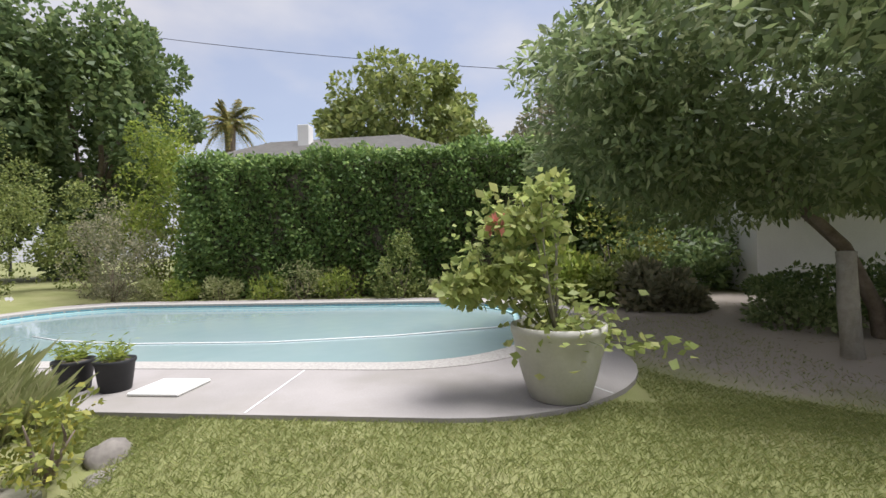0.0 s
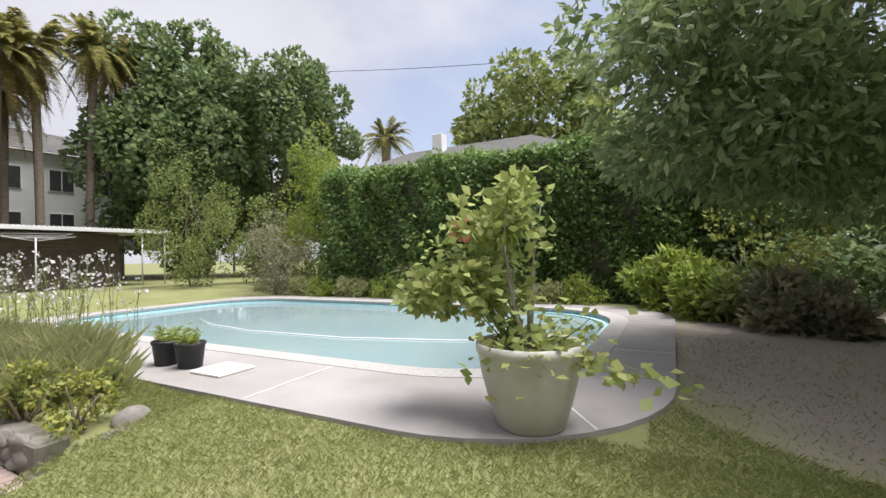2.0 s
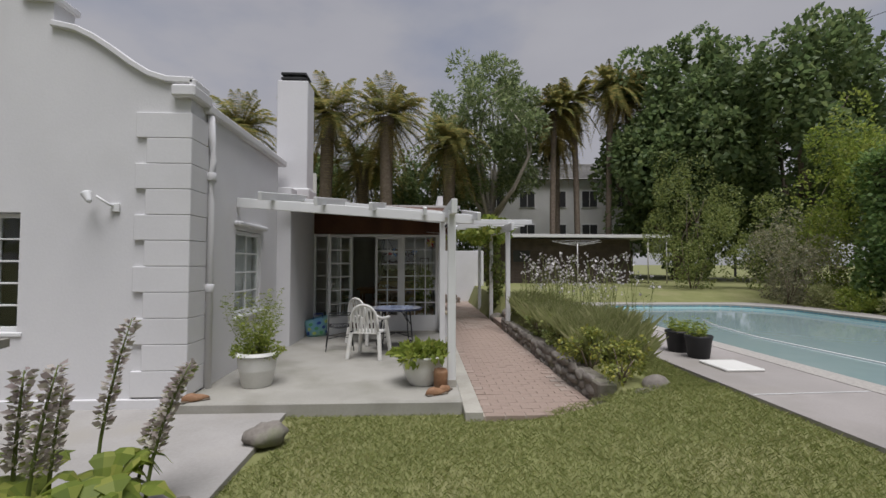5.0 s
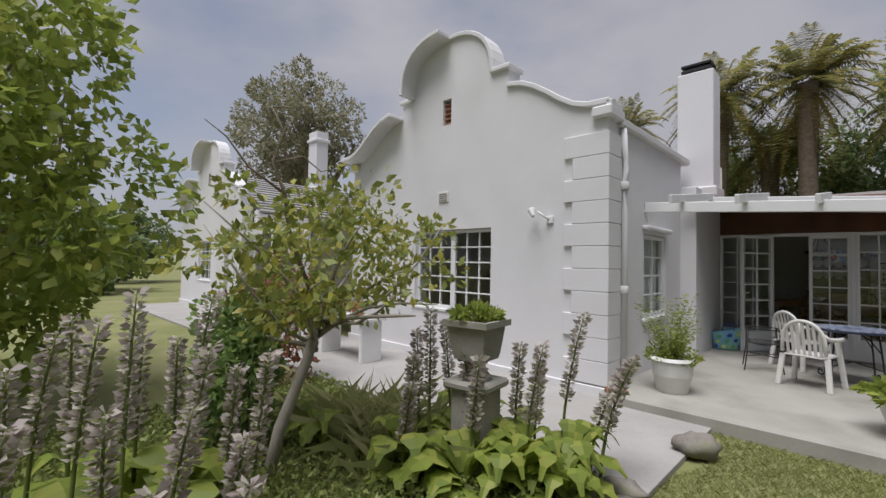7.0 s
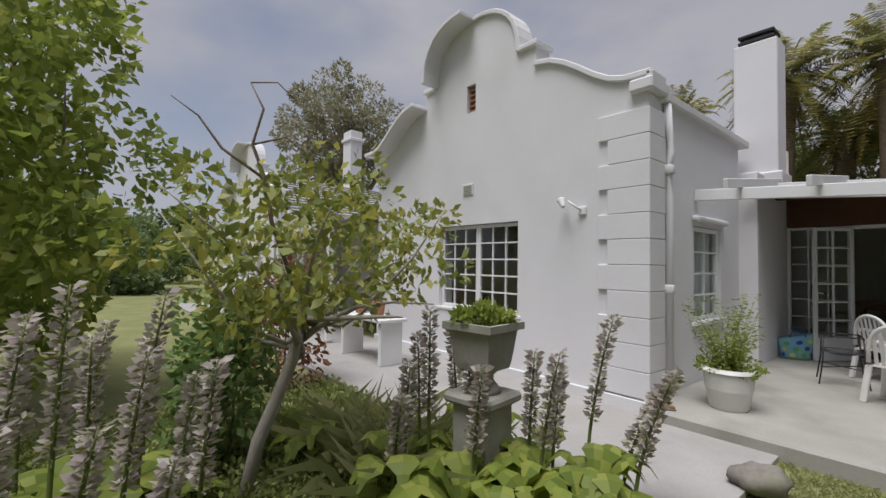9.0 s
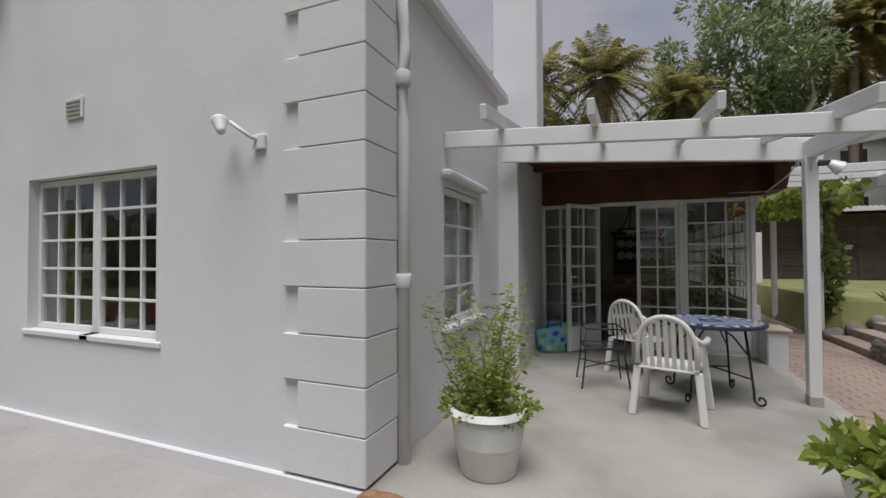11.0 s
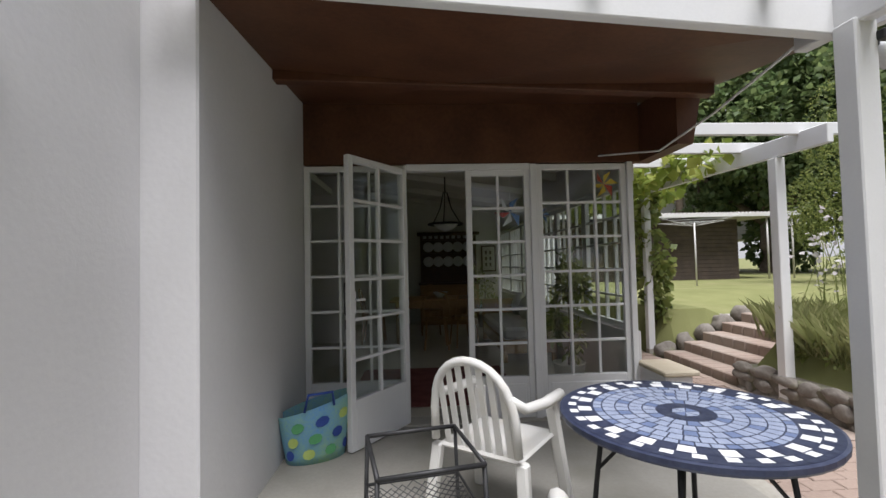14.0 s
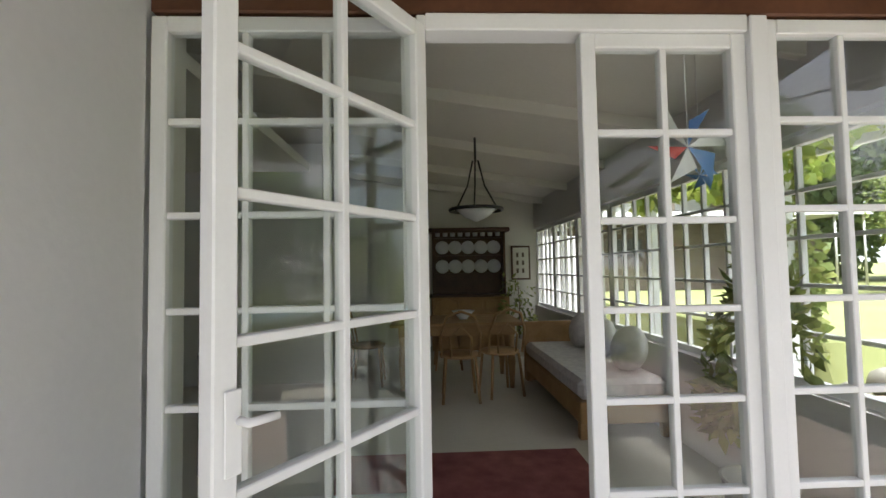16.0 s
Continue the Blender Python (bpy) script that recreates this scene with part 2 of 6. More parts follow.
def box(name, lo, hi, mat, parent=None, bevel=0.004):
    bm = bmesh.new()
    add_box(bm, lo, hi, bevel)
    return mesh_from(bm, name, mat, parent)


def prism(bm, outline, y0, y1):
    """Upright slab from an outline in x, z between two y."""
    a = [bm.verts.new((x, y0, z)) for x, z in outline]
    b = [bm.verts.new((x, y1, z)) for x, z in outline]
    bm.faces.new(a)
    bm.faces.new(list(reversed(b)))
    k = len(a)
    for i in range(k):
        bm.faces.new((a[i], b[i], b[(i + 1) % k], a[(i + 1) % k]))


def tube(bm, pts, radii, sides=8, cap=True):
    rings = []
    pts = [Vector(p) for p in pts]
    for i, p in enumerate(pts):
        d = (pts[min(i + 1, len(pts) - 1)] - pts[max(i - 1, 0)]).normalized()
        q = d.to_track_quat("Z", "Y")
        r = radii[i] if isinstance(radii, (list, tuple)) else radii
        rings.append([bm.verts.new(p + q @ Vector((r * math.cos(2 * math.pi * k / sides), r * math.sin(2 * math.pi * k / sides), 0))) for k in range(sides)])
    for a, b in zip(rings, rings[1:]):
        for k in range(sides):
            bm.faces.new((a[k], a[(k + 1) % sides], b[(k + 1) % sides], b[k]))
    if cap:
        bm.faces.new(list(reversed(rings[0])))
        bm.faces.new(rings[-1])


def lathe(bm, profile, sides=32):
    """Turned body from (radius, z) pairs."""
    rings = [[bm.verts.new((r * math.cos(2 * math.pi * k / sides), r * math.sin(2 * math.pi * k / sides), z)) for k in range(sides)] for r, z in profile]
    for a, b in zip(rings, rings[1:]):
        for k in range(sides):
            bm.faces.new((a[k], a[(k + 1) % sides], b[(k + 1) % sides], b[k]))
    bm.faces.new(list(reversed(rings[0])))
    bm.faces.new(rings[-1])


def empty(name, m=None):
    ob = new(name)
    ob.empty_display_size = 0.2
    if m is not None:
        ob.matrix_basis = m
    return ob


def quads_mesh(name, V, mat, parent=None):
    """Mesh of separate four-cornered leaves from an (N, 4, 3) array."""
    n = len(V)
    me = bpy.data.meshes.new(name)
    me.vertices.add(n * 4)
    me.vertices.foreach_set("co", np.ascontiguousarray(V, dtype=np.float32).ravel())
    me.loops.add(n * 4)
    me.loops.foreach_set("vertex_index", np.arange(n * 4, dtype=np.int32))
    me.polygons.add(n)
    me.polygons.foreach_set("loop_start", np.arange(0, n * 4, 4, dtype=np.int32))
    me.update(calc_edges=True)
    me.materials.append(mat)
    ob = new(name, me)
    ob.parent = parent
    return ob


def unit(v):
    return v / np.maximum(np.linalg.norm(v, axis=-1, keepdims=True), 1e-6)


def leaves(P, length, width, out=None, droop=0.3, spread=0.9):
    """Leaf corners at the points P: pointed leaves that turn along out, with scatter."""
    n = len(P)
    d = rng.normal(size=(n, 3)) * spread
    if out is not None:
        d = d + out
    d[:, 2] -= droop
    d = unit(d)
    s = unit(np.cross(d, rng.normal(size=(n, 3))))
    k = rng.uniform(0.65, 1.25, (n, 1))
    L, W = length * k, width * k
    nrm = np.cross(d, s)
    return np.stack([P, P + d * L * 0.5 + s * W * 0.5 + nrm * W * 0.15, P + d * L, P + d * L * 0.5 - s * W * 0.5 + nrm * W * 0.15], 1)


def blob_points(n, centre, radii, lumps=40, lump_r=0.35, low=-1.0, shell=0.75):
    """Points in an uneven crown: many lumps scattered in an ellipsoid."""
    c = unit(rng.normal(size=(lumps, 3))) * rng.uniform(0.35, 1.0, (lumps, 1)) ** 0.6
    c[:, 2] = np.maximum(c[:, 2], low)
    lr = rng.uniform(0.6, 1.25, lumps) * lump_r
    i = rng.integers(0, lumps, n)
    u = unit(rng.normal(size=(n, 3)))
    q = c[i] + u * (lr[i] * rng.uniform(shell ** 3, 1.0, n) ** (1 / 3))[:, None]
    return np.array(centre) + q * np.array(radii), unit(u + c[i] * 0.5)


def limb_path(a, b, bend=0.15, n=5):
    a, b = np.array(a, float), np.array(b, float)
    k = np.linalg.norm(b - a) * bend
    o = rng.normal(size=3) * k
    return [tuple(a + (b - a) * t + o * math.sin(math.pi * t)) for t in np.linspace(0, 1, n)]


def tree(name, base, crown, radii, n, leaf, mat, bark, label, trunk_r=0.2, lumps=60, lump_r=0.3, limbs=7, low=-0.8, droop=0.3, fork=0.45, group=""):
    """A trunk with limbs and a crown of many leaves."""
    t = empty(name, pose(*base))
    b, c = np.array(base), np.array(crown)
    bm = bmesh.new()
    top = (c - b) * np.array((fork, fork, fork))
    tube(bm, limb_path((0, 0, -0.1), top, 0.06), [trunk_r * (1.25 - 0.5 * k / 4) for k in range(5)], 10)
    for _ in range(limbs):
        u = unit(rng.normal(size=3))
        u[2] = abs(u[2]) * 0.8
        tube(bm, limb_path(top * rng.uniform(0.75, 1.0), (c - b) + u * np.array(radii) * 0.75, 0.12), [trunk_r * f for f in (0.5, 0.38, 0.27, 0.17, 0.06)], 7)
    mesh_from(bm, "trunk", bark, t, True)
    P, o = blob_points(n, c - b, radii, lumps, lump_r, low)
    quads_mesh("crown", leaves(P, leaf[0], leaf[1], o, droop), mat, t)
    return tagged(t, label, "tree", group)


def shrub(name, base, radii, n, leaf, mat, label, lumps=30, lump_r=0.32, category="shrub", stems=6, droop=0.1, height=0.85, group=""):
    t = empty(name, pose(*base))
    bm = bmesh.new()
    for _ in range(stems):
        u = unit(rng.normal(size=3))
        tube(bm, limb_path((u[0] * 0.05, u[1] * 0.05, -0.05), (u[0] * radii[0] * 0.6, u[1] * radii[1] * 0.6, radii[2] * (0.9 + 0.5 * abs(u[2]))), 0.1), [0.02, 0.016, 0.013, 0.009, 0.004], 5)
    mesh_from(bm, "stems", BARK, t, True)
    P, o = blob_points(n, (0, 0, radii[2] * height), radii, lumps, lump_r, -0.8)
    P[:, 2] = np.maximum(P[:, 2], 0.02)
    quads_mesh("foliage", leaves(P, leaf[0], leaf[1], o, droop), mat, t)
    return tagged(t, label, category, group)


def blades(P, height, width, lean=0.35):
    """Grass blades standing on the points P."""
    n = len(P)
    a = rng.uniform(0, 2 * math.pi, n)
    s = np.stack([np.cos(a), np.sin(a), np.zeros(n)], 1) * width * 0.5
    h = height * rng.uniform(0.5, 1.2, (n, 1))
    t = rng.normal(size=(n, 3)) * lean * h
    t[:, 2] = 0
    up = np.array([[0, 0, 1.0]])
    return np.stack([P - s, P + s, P + s * 0.6 + t * 0.45 + up * h * 0.65, P + t + up * h], 1)


def gradual(v, a, b):
    k = min(1.0, max(0.0, (v - a) / (b - a)))
    return k * k * (3 - 2 * k)


# ---- the lie of the land (patio floor is height 0) ----
POOL_LO, POOL_HI, POOL_R = (7.55, -8.3), (13.8, 4.3), 2.1


def land(x, y):
    if x < 4.5 and y > -5.15:
        return -0.16
    slope = -0.16 + 0.32 * gradual(x, 3.4, 5.3)
    if y > -5.15:
        if 0.9 < y < 2.7 and x < 6.1:
            return -0.4 + 0.4 * max(0.0, x - 4.6)
        near = 0.12 + 0.2 * gradual(y, -5, -3) + 0.25 * gradual(y, -1, 2)
        far = 0.15 + 0.35 * gradual(y, 4, 8)
        k = gradual(x, 5.4, 6.2)
        return near * (1 - k) + far * k
    return slope


# ---- ground ----
def axis(lo, hi, step, far):
    v = list(np.arange(lo, hi + 1e-6, step))
    d = step
    while v[-1] < far:
        d *= 1.6
        v.append(v[-1] + d)
    d = step
    while v[0] > -far:
        d *= 1.6
        v.insert(0, v[0] - d)
    return v


def make_ground():
    xs, ys = axis(-6, 18, 0.3, 400), axis(-14, 12, 0.3, 400)
    bm = bmesh.new()
    grid = []
    for x in xs:
        col = []
        for y in ys:
            z = land(x, y) + 0.015 * noise.noise((x * 0.6, y * 0.6, 0))
            if 6.65 < x < 14.2 and -8.7 < y < 4.8:
                z = -1.7
            col.append(bm.verts.new((x, y, z)))
        grid.append(col)
    for i in range(len(xs) - 1):
        for j in range(len(ys) - 1):
            bm.faces.new((grid[i][j], grid[i + 1][j], grid[i + 1][j + 1], grid[i][j + 1]))
    ob = mesh_from(bm, "ground", LAWN)
    return tagged(ob, "short green lawn with worn brown earth", "ground", kind="structure")


LAWN = material("lawn", (0.145, 0.155, 0.055), (0.215, 0.22, 0.09), 1.6, 0.9, 0.35, 150, stain=(0.22, 0.21, 0.1), stain_scale=0.8)
n_, l_ = LAWN.node_tree.nodes, LAWN.node_tree.links
tc_ = n_.new("ShaderNodeTexCoord")
dist_ = n_.new("ShaderNodeVectorMath")
dist_.operation = "DISTANCE"
dist_.inputs[1].default_value = (10.5, -13.6, 0)
wob_ = n_.new("ShaderNodeTexNoise")
wob_.inputs["Scale"].default_value, wob_.inputs["Detail"].default_value = 0.9, 6
sum_ = n_.new("ShaderNodeMath")
sum_.operation = "MULTIPLY_ADD"
sum_.inputs[1].default_value = 3.0
rng_ = n_.new("ShaderNodeMapRange")
rng_.inputs["From Min"].default_value, rng_.inputs["From Max"].default_value = 6.9, 5.7
earth_ = n_.new("ShaderNodeMix")
earth_.data_type = "RGBA"
earth_.inputs["B"].default_value = (0.31, 0.265, 0.225, 1)
p_ = n_["Principled BSDF"]
old_ = p_.inputs["Base Color"].links[0].from_socket
for a, b in ((tc_.outputs["Object"], dist_.inputs[0]), (tc_.outputs["Object"], wob_.inputs["Vector"]), (wob_.outputs[0], sum_.inputs[0]), (dist_.outputs["Value"], sum_.inputs[2]),
             (sum_.outputs[0], rng_.inputs["Value"]), (rng_.outputs[0], earth_.inputs["Factor"]), (old_, earth_.inputs["A"]), (earth_.outputs["Result"], p_.inputs["Base Color"])):
    l_.new(a, b)
make_ground()


def grass_cover():
    P = []
    while len(P) < 175000:
        x, y = rng.uniform(0.9, 6.4), rng.uniform(-11.6, -5.1)
        if rng.random() < 0.22:
            x, y = rng.uniform(5.8, 11), rng.uniform(-11.5, -9.2)
        elif rng.random() < 0.08:
            x, y = rng.uniform(5.25, 5.84), rng.uniform(-5.2, -3.4)
        if (x - 10.5) ** 2 + (y + 13.6) ** 2 < 27 and rng.random() < 0.93:
            continue
        dx, dy = max(0.0, 7.85 - x), max(0.0, -7.4 - y)
        if math.hypot(dx, dy) < 2.01 or (x > 5.84 and y > -7.4):
            continue
        if x < 1.05 + 0.15 * math.sin(y * 3) or (4.5 < x < 5.25 and y > -5.15):
            continue
        P.append((x, y, land(x, y) + 0.015 * noise.noise((x * 0.6, y * 0.6, 0)) - 0.004))
    ob = quads_mesh("lawn_grass", blades(np.array(P), 0.04, 0.005, 0.7), L_GRASS)
    tagged(ob, "short mown green and straw grass blades", "grass", kind="stuff")


grass_cover()

# ---- pool ----
def rounded(lo, hi, r_left, r_right, n=10):
    """Rectangle with rounded corners: the two near the low y end and the two at the high end."""
    pts = []
    for (cx, cy, a, r) in ((lo[0] + r_left, lo[1] + r_left, 180, r_left), (hi[0] - r_left, lo[1] + r_left, 270, r_left), (hi[0] - r_right, hi[1] - r_right, 0, r_right), (lo[0] + r_right, hi[1] - r_right, 90, r_right)):
        for k in range(n + 1):
            t = radians(a + 90 * k / n)
            pts.append((cx + r * math.cos(t), cy + r * math.sin(t)))
    return pts


def make_pool():
    inner = rounded(POOL_LO, POOL_HI, 1.9, 1.9)
    outer = rounded((5.85, -9.4), (14.7, 5.2), 2.0, 2.0)
    rim = rounded((7.22, -8.62), (14.1, 4.6), 2.1, 2.1)
    deck = new("pool_deck")
    tagged(deck, "pinkish grey concrete pool deck with pebbled coping", "pool deck", kind="structure")

    def ring(name, a, b, z, depth, mat, parent):
        bm = bmesh.new()
        k = len(a)
        A = [bm.verts.new((*p, z)) for p in a]
        B = [bm.verts.new((*p, z)) for p in b]
        A2 = [bm.verts.new((*p, z - depth)) for p in a]
        B2 = [bm.verts.new((*p, z - depth)) for p in b]
        for i in range(k):
            j = (i + 1) % k
            bm.faces.new((A[i], A[j], B[j], B[i]))
            bm.faces.new((A2[i], A2[j], A[j], A[i]))
            bm.faces.new((B[i], B[j], B2[j], B2[i]))
        return mesh_from(bm, name, mat, parent)
    ring("slab", outer, rim, 0.2, 0.25, COPING, deck)
    ring("coping", rim, inner, 0.207, 0.1, PEBBLE, deck)
    # joints filled with pale mortar
    for a, b in (((5.88, -5.66), (7.2, -5.6)), ((6.5, -8.86), (7.25, -8.35)), ((9.5, -9.38), (9.5, -8.65)), ((12.0, -9.38), (12.0, -8.65))):
        bm = bmesh.new()
        d = (Vector(b) - Vector(a)).normalized() * 0.009
        s = Vector((-d.y, d.x))
        bm.faces.new([bm.verts.new((*(Vector(p) + q), 0.2045)) for p, q in ((a, s), (b, s), (b, -s), (a, -s))])
        mesh_from(bm, "joint", TRIM, deck)
    bm = bmesh.new()
    bm.faces.new([bm.verts.new((*p, 0.07)) for p in inner])
    tagged(mesh_from(bm, "water", WATER), "pale turquoise calm pool water", "water", kind="structure")
    shell = new("pool_shell")
    tagged(shell, "pale blue plastered pool basin with patterned tile band", "pool", kind="structure")
    ring("basin", inner, [(p[0] * 0.98 + 0.21, p[1] * 0.98 - 0.04) for p in inner], 0.1, 1.5, POOLIN, shell)
    bm = bmesh.new()
    k = len(inner)
    for i in range(k):
        a, b = Vector(inner[i]), Vector(inner[(i + 1) % k])
        c = Vector(((POOL_LO[0] + POOL_HI[0]) / 2, (POOL_LO[1] + POOL_HI[1]) / 2))
        n = max(1, int((b - a).length / 0.15))
        for q in range(n):
            p0, p1 = a + (b - a) * ((q + 0.08) / n), a + (b - a) * ((q + 0.92) / n)
            p0, p1 = p0 + (c - p0).normalized() * 0.02, p1 + (c - p1).normalized() * 0.02
            for z0, z1 in ((0.062, 0.1), (0.115, 0.15)):
                bm.faces.new([bm.verts.new(v) for v in ((*p0, z0), (*p1, z0), (*p1, z1), (*p0, z1))])
    tagged(mesh_from(bm, "tile_band", POOLTILE, shell), kind="stuff")
    bm = bmesh.new()
    tube(bm, [(9.9, 1.2, 0.08), (9.5, 0.2, 0.08), (9.2, -1.5, 0.08), (9.3, -4, 0.08), (9.8, -6, 0.08), (10.6, -8.0, 0.09)], 0.014, 8)
    tagged(mesh_from(bm, "pool_hose", TRIM, None, True), "white floating pool cleaner hose on the water", "hose")


PEBBLE = material("pebbled_coping", (0.28, 0.26, 0.24), (0.46, 0.435, 0.4), 30, 0.85, 0.6, 90)
make_pool()

BEDSAND = material("sandy_mortar", (0.3, 0.25, 0.21), (0.4, 0.34, 0.29), 3, 0.95, 0.4, 50)
# ---- patio, paths, planter wall ----
box("patio", (-0.2, -5.08, -0.3), (2.95, 0.0, 0.0), CONCRETE, None, 0.02)
tagged(bpy.data.objects["patio"], "pale worn concrete patio slab with rough edge", "patio", kind="structure")
tagged(box("gutter_channel", (2.953, -5.3, -0.3), (3.15, 9, -0.06), EDGE), "grey concrete drain strip along the patio", "channel", kind="structure")
tagged(box("pavement", (-16, -6.95, -0.3), (1.0, -4.83, -0.11), PAVING), "pale paved walk along the house front", "pavement", kind="structure")
tagged(box("path_bed", (3.15, -5.3, -0.35), (4.5, 9, -0.105), BEDSAND), "mortar bed under the brick path", "path", kind="structure")


def beam(name, a, b, w, h, mat, parent=None, bevel=0.006):
    """Timber of width w and height h from a to b (middle of its underside)."""
    a, b = Vector(a), Vector(b)
    d = b - a
    bm = bmesh.new()
    add_box(bm, (0, -w / 2, 0), (d.length, w / 2, h), bevel)
    ob = mesh_from(bm, name, mat, parent)
    ob.matrix_basis = Matrix.Translation(a) @ d.to_track_quat("X", "Z").to_matrix().to_4x4()
    return ob


# ---- house ----
GY, SX = -4.86, -0.2
GC = -2.99


def gable_half():
    def bow(t):
        return 0.93 * math.sin(radians(t)) ** 0.85, 4.6 + 0.86 * math.cos(radians(t)) ** 0.85
    arch = [bow(t) for t in range(0, 90, 10)] + [(0.93, 4.6)]
    return arch + [(0.95, 4.58), (1.23, 4.55), (1.23, 4.31), (1.49, 4.26), (1.7, 4.16), (1.9, 4.03), (2.12, 3.87), (2.32, 3.75), (2.52, 3.69), (2.82, 3.68), (2.82, 3.5), (2.79, 3.44)]


def wall_with_holes(name, outline, holes, y0, y1, mat, label, parent=None):
    """Upright wall in x, z with real openings."""
    bm = bmesh.new()
    prism(bm, outline, y0, y1)
    bmesh.ops.recalc_face_normals(bm, faces=bm.faces)
    ob = mesh_from(bm, name, mat, parent)
    for (x0, z0, x1, z1) in holes:
        cb = bmesh.new()
        add_box(cb, (x0, min(y0, y1) - 0.5, z0), (x1, max(y0, y1) + 0.5, z1))
        cut = mesh_from(cb, "cutter")
        md = ob.modifiers.new("opening", "BOOLEAN")
        md.object, md.solver = cut, "EXACT"
        dg = bpy.context.evaluated_depsgraph_get()
        me = bpy.data.meshes.new_from_object(ob.evaluated_get(dg))
        ob.modifiers.clear()
        ob.data = me
        bpy.data.objects.remove(cut)
    return tagged(ob, label, "wall", kind="structure") if label else ob


def window(name, w, h, cols, rows, m, label, bar=0.022, rail=0.05, deep=0.05, sill=True, lower=0.0, category="window", mat=None):
    """Casement with a frame, glazing bars and panes; its face looks to -Y, its foot is at the origin."""
    t = empty(name, m)
    mat = mat or TRIM
    bm = bmesh.new()
    add_box(bm, (0, -deep / 2, 0), (rail, deep / 2, h), 0.004)
    add_box(bm, (w - rail, -deep / 2, 0), (w, deep / 2, h), 0.004)
    add_box(bm, (rail, -deep / 2, h - rail), (w - rail, deep / 2, h), 0.004)
    add_box(bm, (rail, -deep / 2, 0), (w - rail, deep / 2, max(rail, lower)), 0.004)
    if lower > 0.1:
        add_box(bm, (rail + 0.03, -deep / 2 - 0.006, 0.06), (w - rail - 0.03, -deep / 2 + 0.004, lower - 0.06), 0.004)
    mesh_from(bm, "frame", mat, t)
    z0, x0 = max(rail, lower), rail
    pw, ph = (w - 2 * rail - (cols - 1) * bar) / cols, (h - rail - z0 - (rows - 1) * bar) / rows
    bm = bmesh.new()
    for i in range(1, cols):
        x = x0 + i * pw + (i - 1) * bar
        add_box(bm, (x, -deep * 0.36, z0), (x + bar, deep * 0.36, h - rail), 0.003)
    for j in range(1, rows):
        z = z0 + j * ph + (j - 1) * bar
        add_box(bm, (x0, -deep * 0.33, z), (w - rail, deep * 0.33, z + bar), 0.003)
    mesh_from(bm, "glazing_bars", mat, t)
    pm = None
    for i in range(cols):
        for j in range(rows):
            if pm is None:
                bm = bmesh.new()
                add_box(bm, (-0.003, -0.0015, -0.003), (pw + 0.003, 0.0015, ph + 0.003))
                o = mesh_from(bm, "pane", GLASS, t)
                pm = o.data
            else:
                o = new("pane", pm)
                o.parent = t
            o.location = (x0 + i * (pw + bar), 0, z0 + j * (ph + bar))
            o.visible_shadow = False
    if sill:
        box("sill", (-0.06, -0.12, -0.05), (w + 0.06, deep / 2, -0.002), mat, t, 0.008)
    return tagged(t, label, category, kind="structure")


def make_gable(cx, y, mat, idx, win, base=-0.3):
    half = gable_half()
    outline = [(cx + 2.79, base)] + [(cx + x, z) for x, z in reversed(half)] + [(cx - x, z) for x, z in half[1:]] + [(cx - 2.79, base)]
    holes = [(cx + win[0], win[1], cx + win[2], win[3]), (cx - 0.16, 3.92, cx + 0.04, 4.37)]
    w = wall_with_holes("wall_gable_%d" % idx, outline, holes, y, y + 0.3, mat, "white plastered curved gable wall of an old house")
    # raised moulding along the top
    bm = bmesh.new()
    for sgn in (1, -1):
        for a, b in ((0, 10), (12, 21)):
            pts = [(cx + sgn * x, y - 0.02, z - 0.035) for x, z in half[a:b]]
            for p, q in zip(pts, pts[1:]):
                d = Vector(q) - Vector(p)
                m = Matrix.Translation(p) @ d.to_track_quat("X", "Z").to_matrix().to_4x4()
                add_box(bm, (-0.01, -0.03, -0.04), (d.length + 0.01, 0.33, 0.035), 0.012, m)
        add_box(bm, (cx + sgn * 0.93, y - 0.06, 4.53), (cx + sgn * 1.28, y + 0.34, 4.61), 0.015)
        add_box(bm, (cx + sgn * 2.6, y - 0.09, 3.44), (cx + sgn * 2.87, y + 0.36, 3.58), 0.02)
    mesh_from(bm, "moulding", WHITE, w)
    bm = bmesh.new()
    for k in range(5):
        add_box(bm, (cx - 0.16, y + 0.05, 3.95 + k * 0.085), (cx + 0.04, y + 0.13, 3.97 + k * 0.085), 0, None)
    mesh_from(bm, "louvre", REDROOF, w)
    box("plinth", (cx - 2.83, y - 0.04, -0.3), (cx + 2.83, y - 0.001, 0.0), WHITE, w, 0.01)
    return w


gable1 = make_gable(GC, GY, WHITE, 1, (-0.8, 0.74, 0.94, 2.1))
# quoins on the corner
def quoins(parent):
    z = 0.02
    k = 0
    while z < 3.1:
        h = 0.295
        long = 0.62 if k % 2 == 0 else 0.5
        bm = bmesh.new()
        add_box(bm, (SX - long + 0.03, GY - 0.035, z), (SX + 0.03, GY + 0.02, z + h - 0.006), 0.005)
        add_box(bm, (SX - 0.01, GY - 0.03, z), (SX + 0.033, GY + (0.5 if k % 2 else 0.36), z + h - 0.006), 0.005)
        mesh_from(bm, "quoin", WHITE, parent)
        z += h
        k += 1


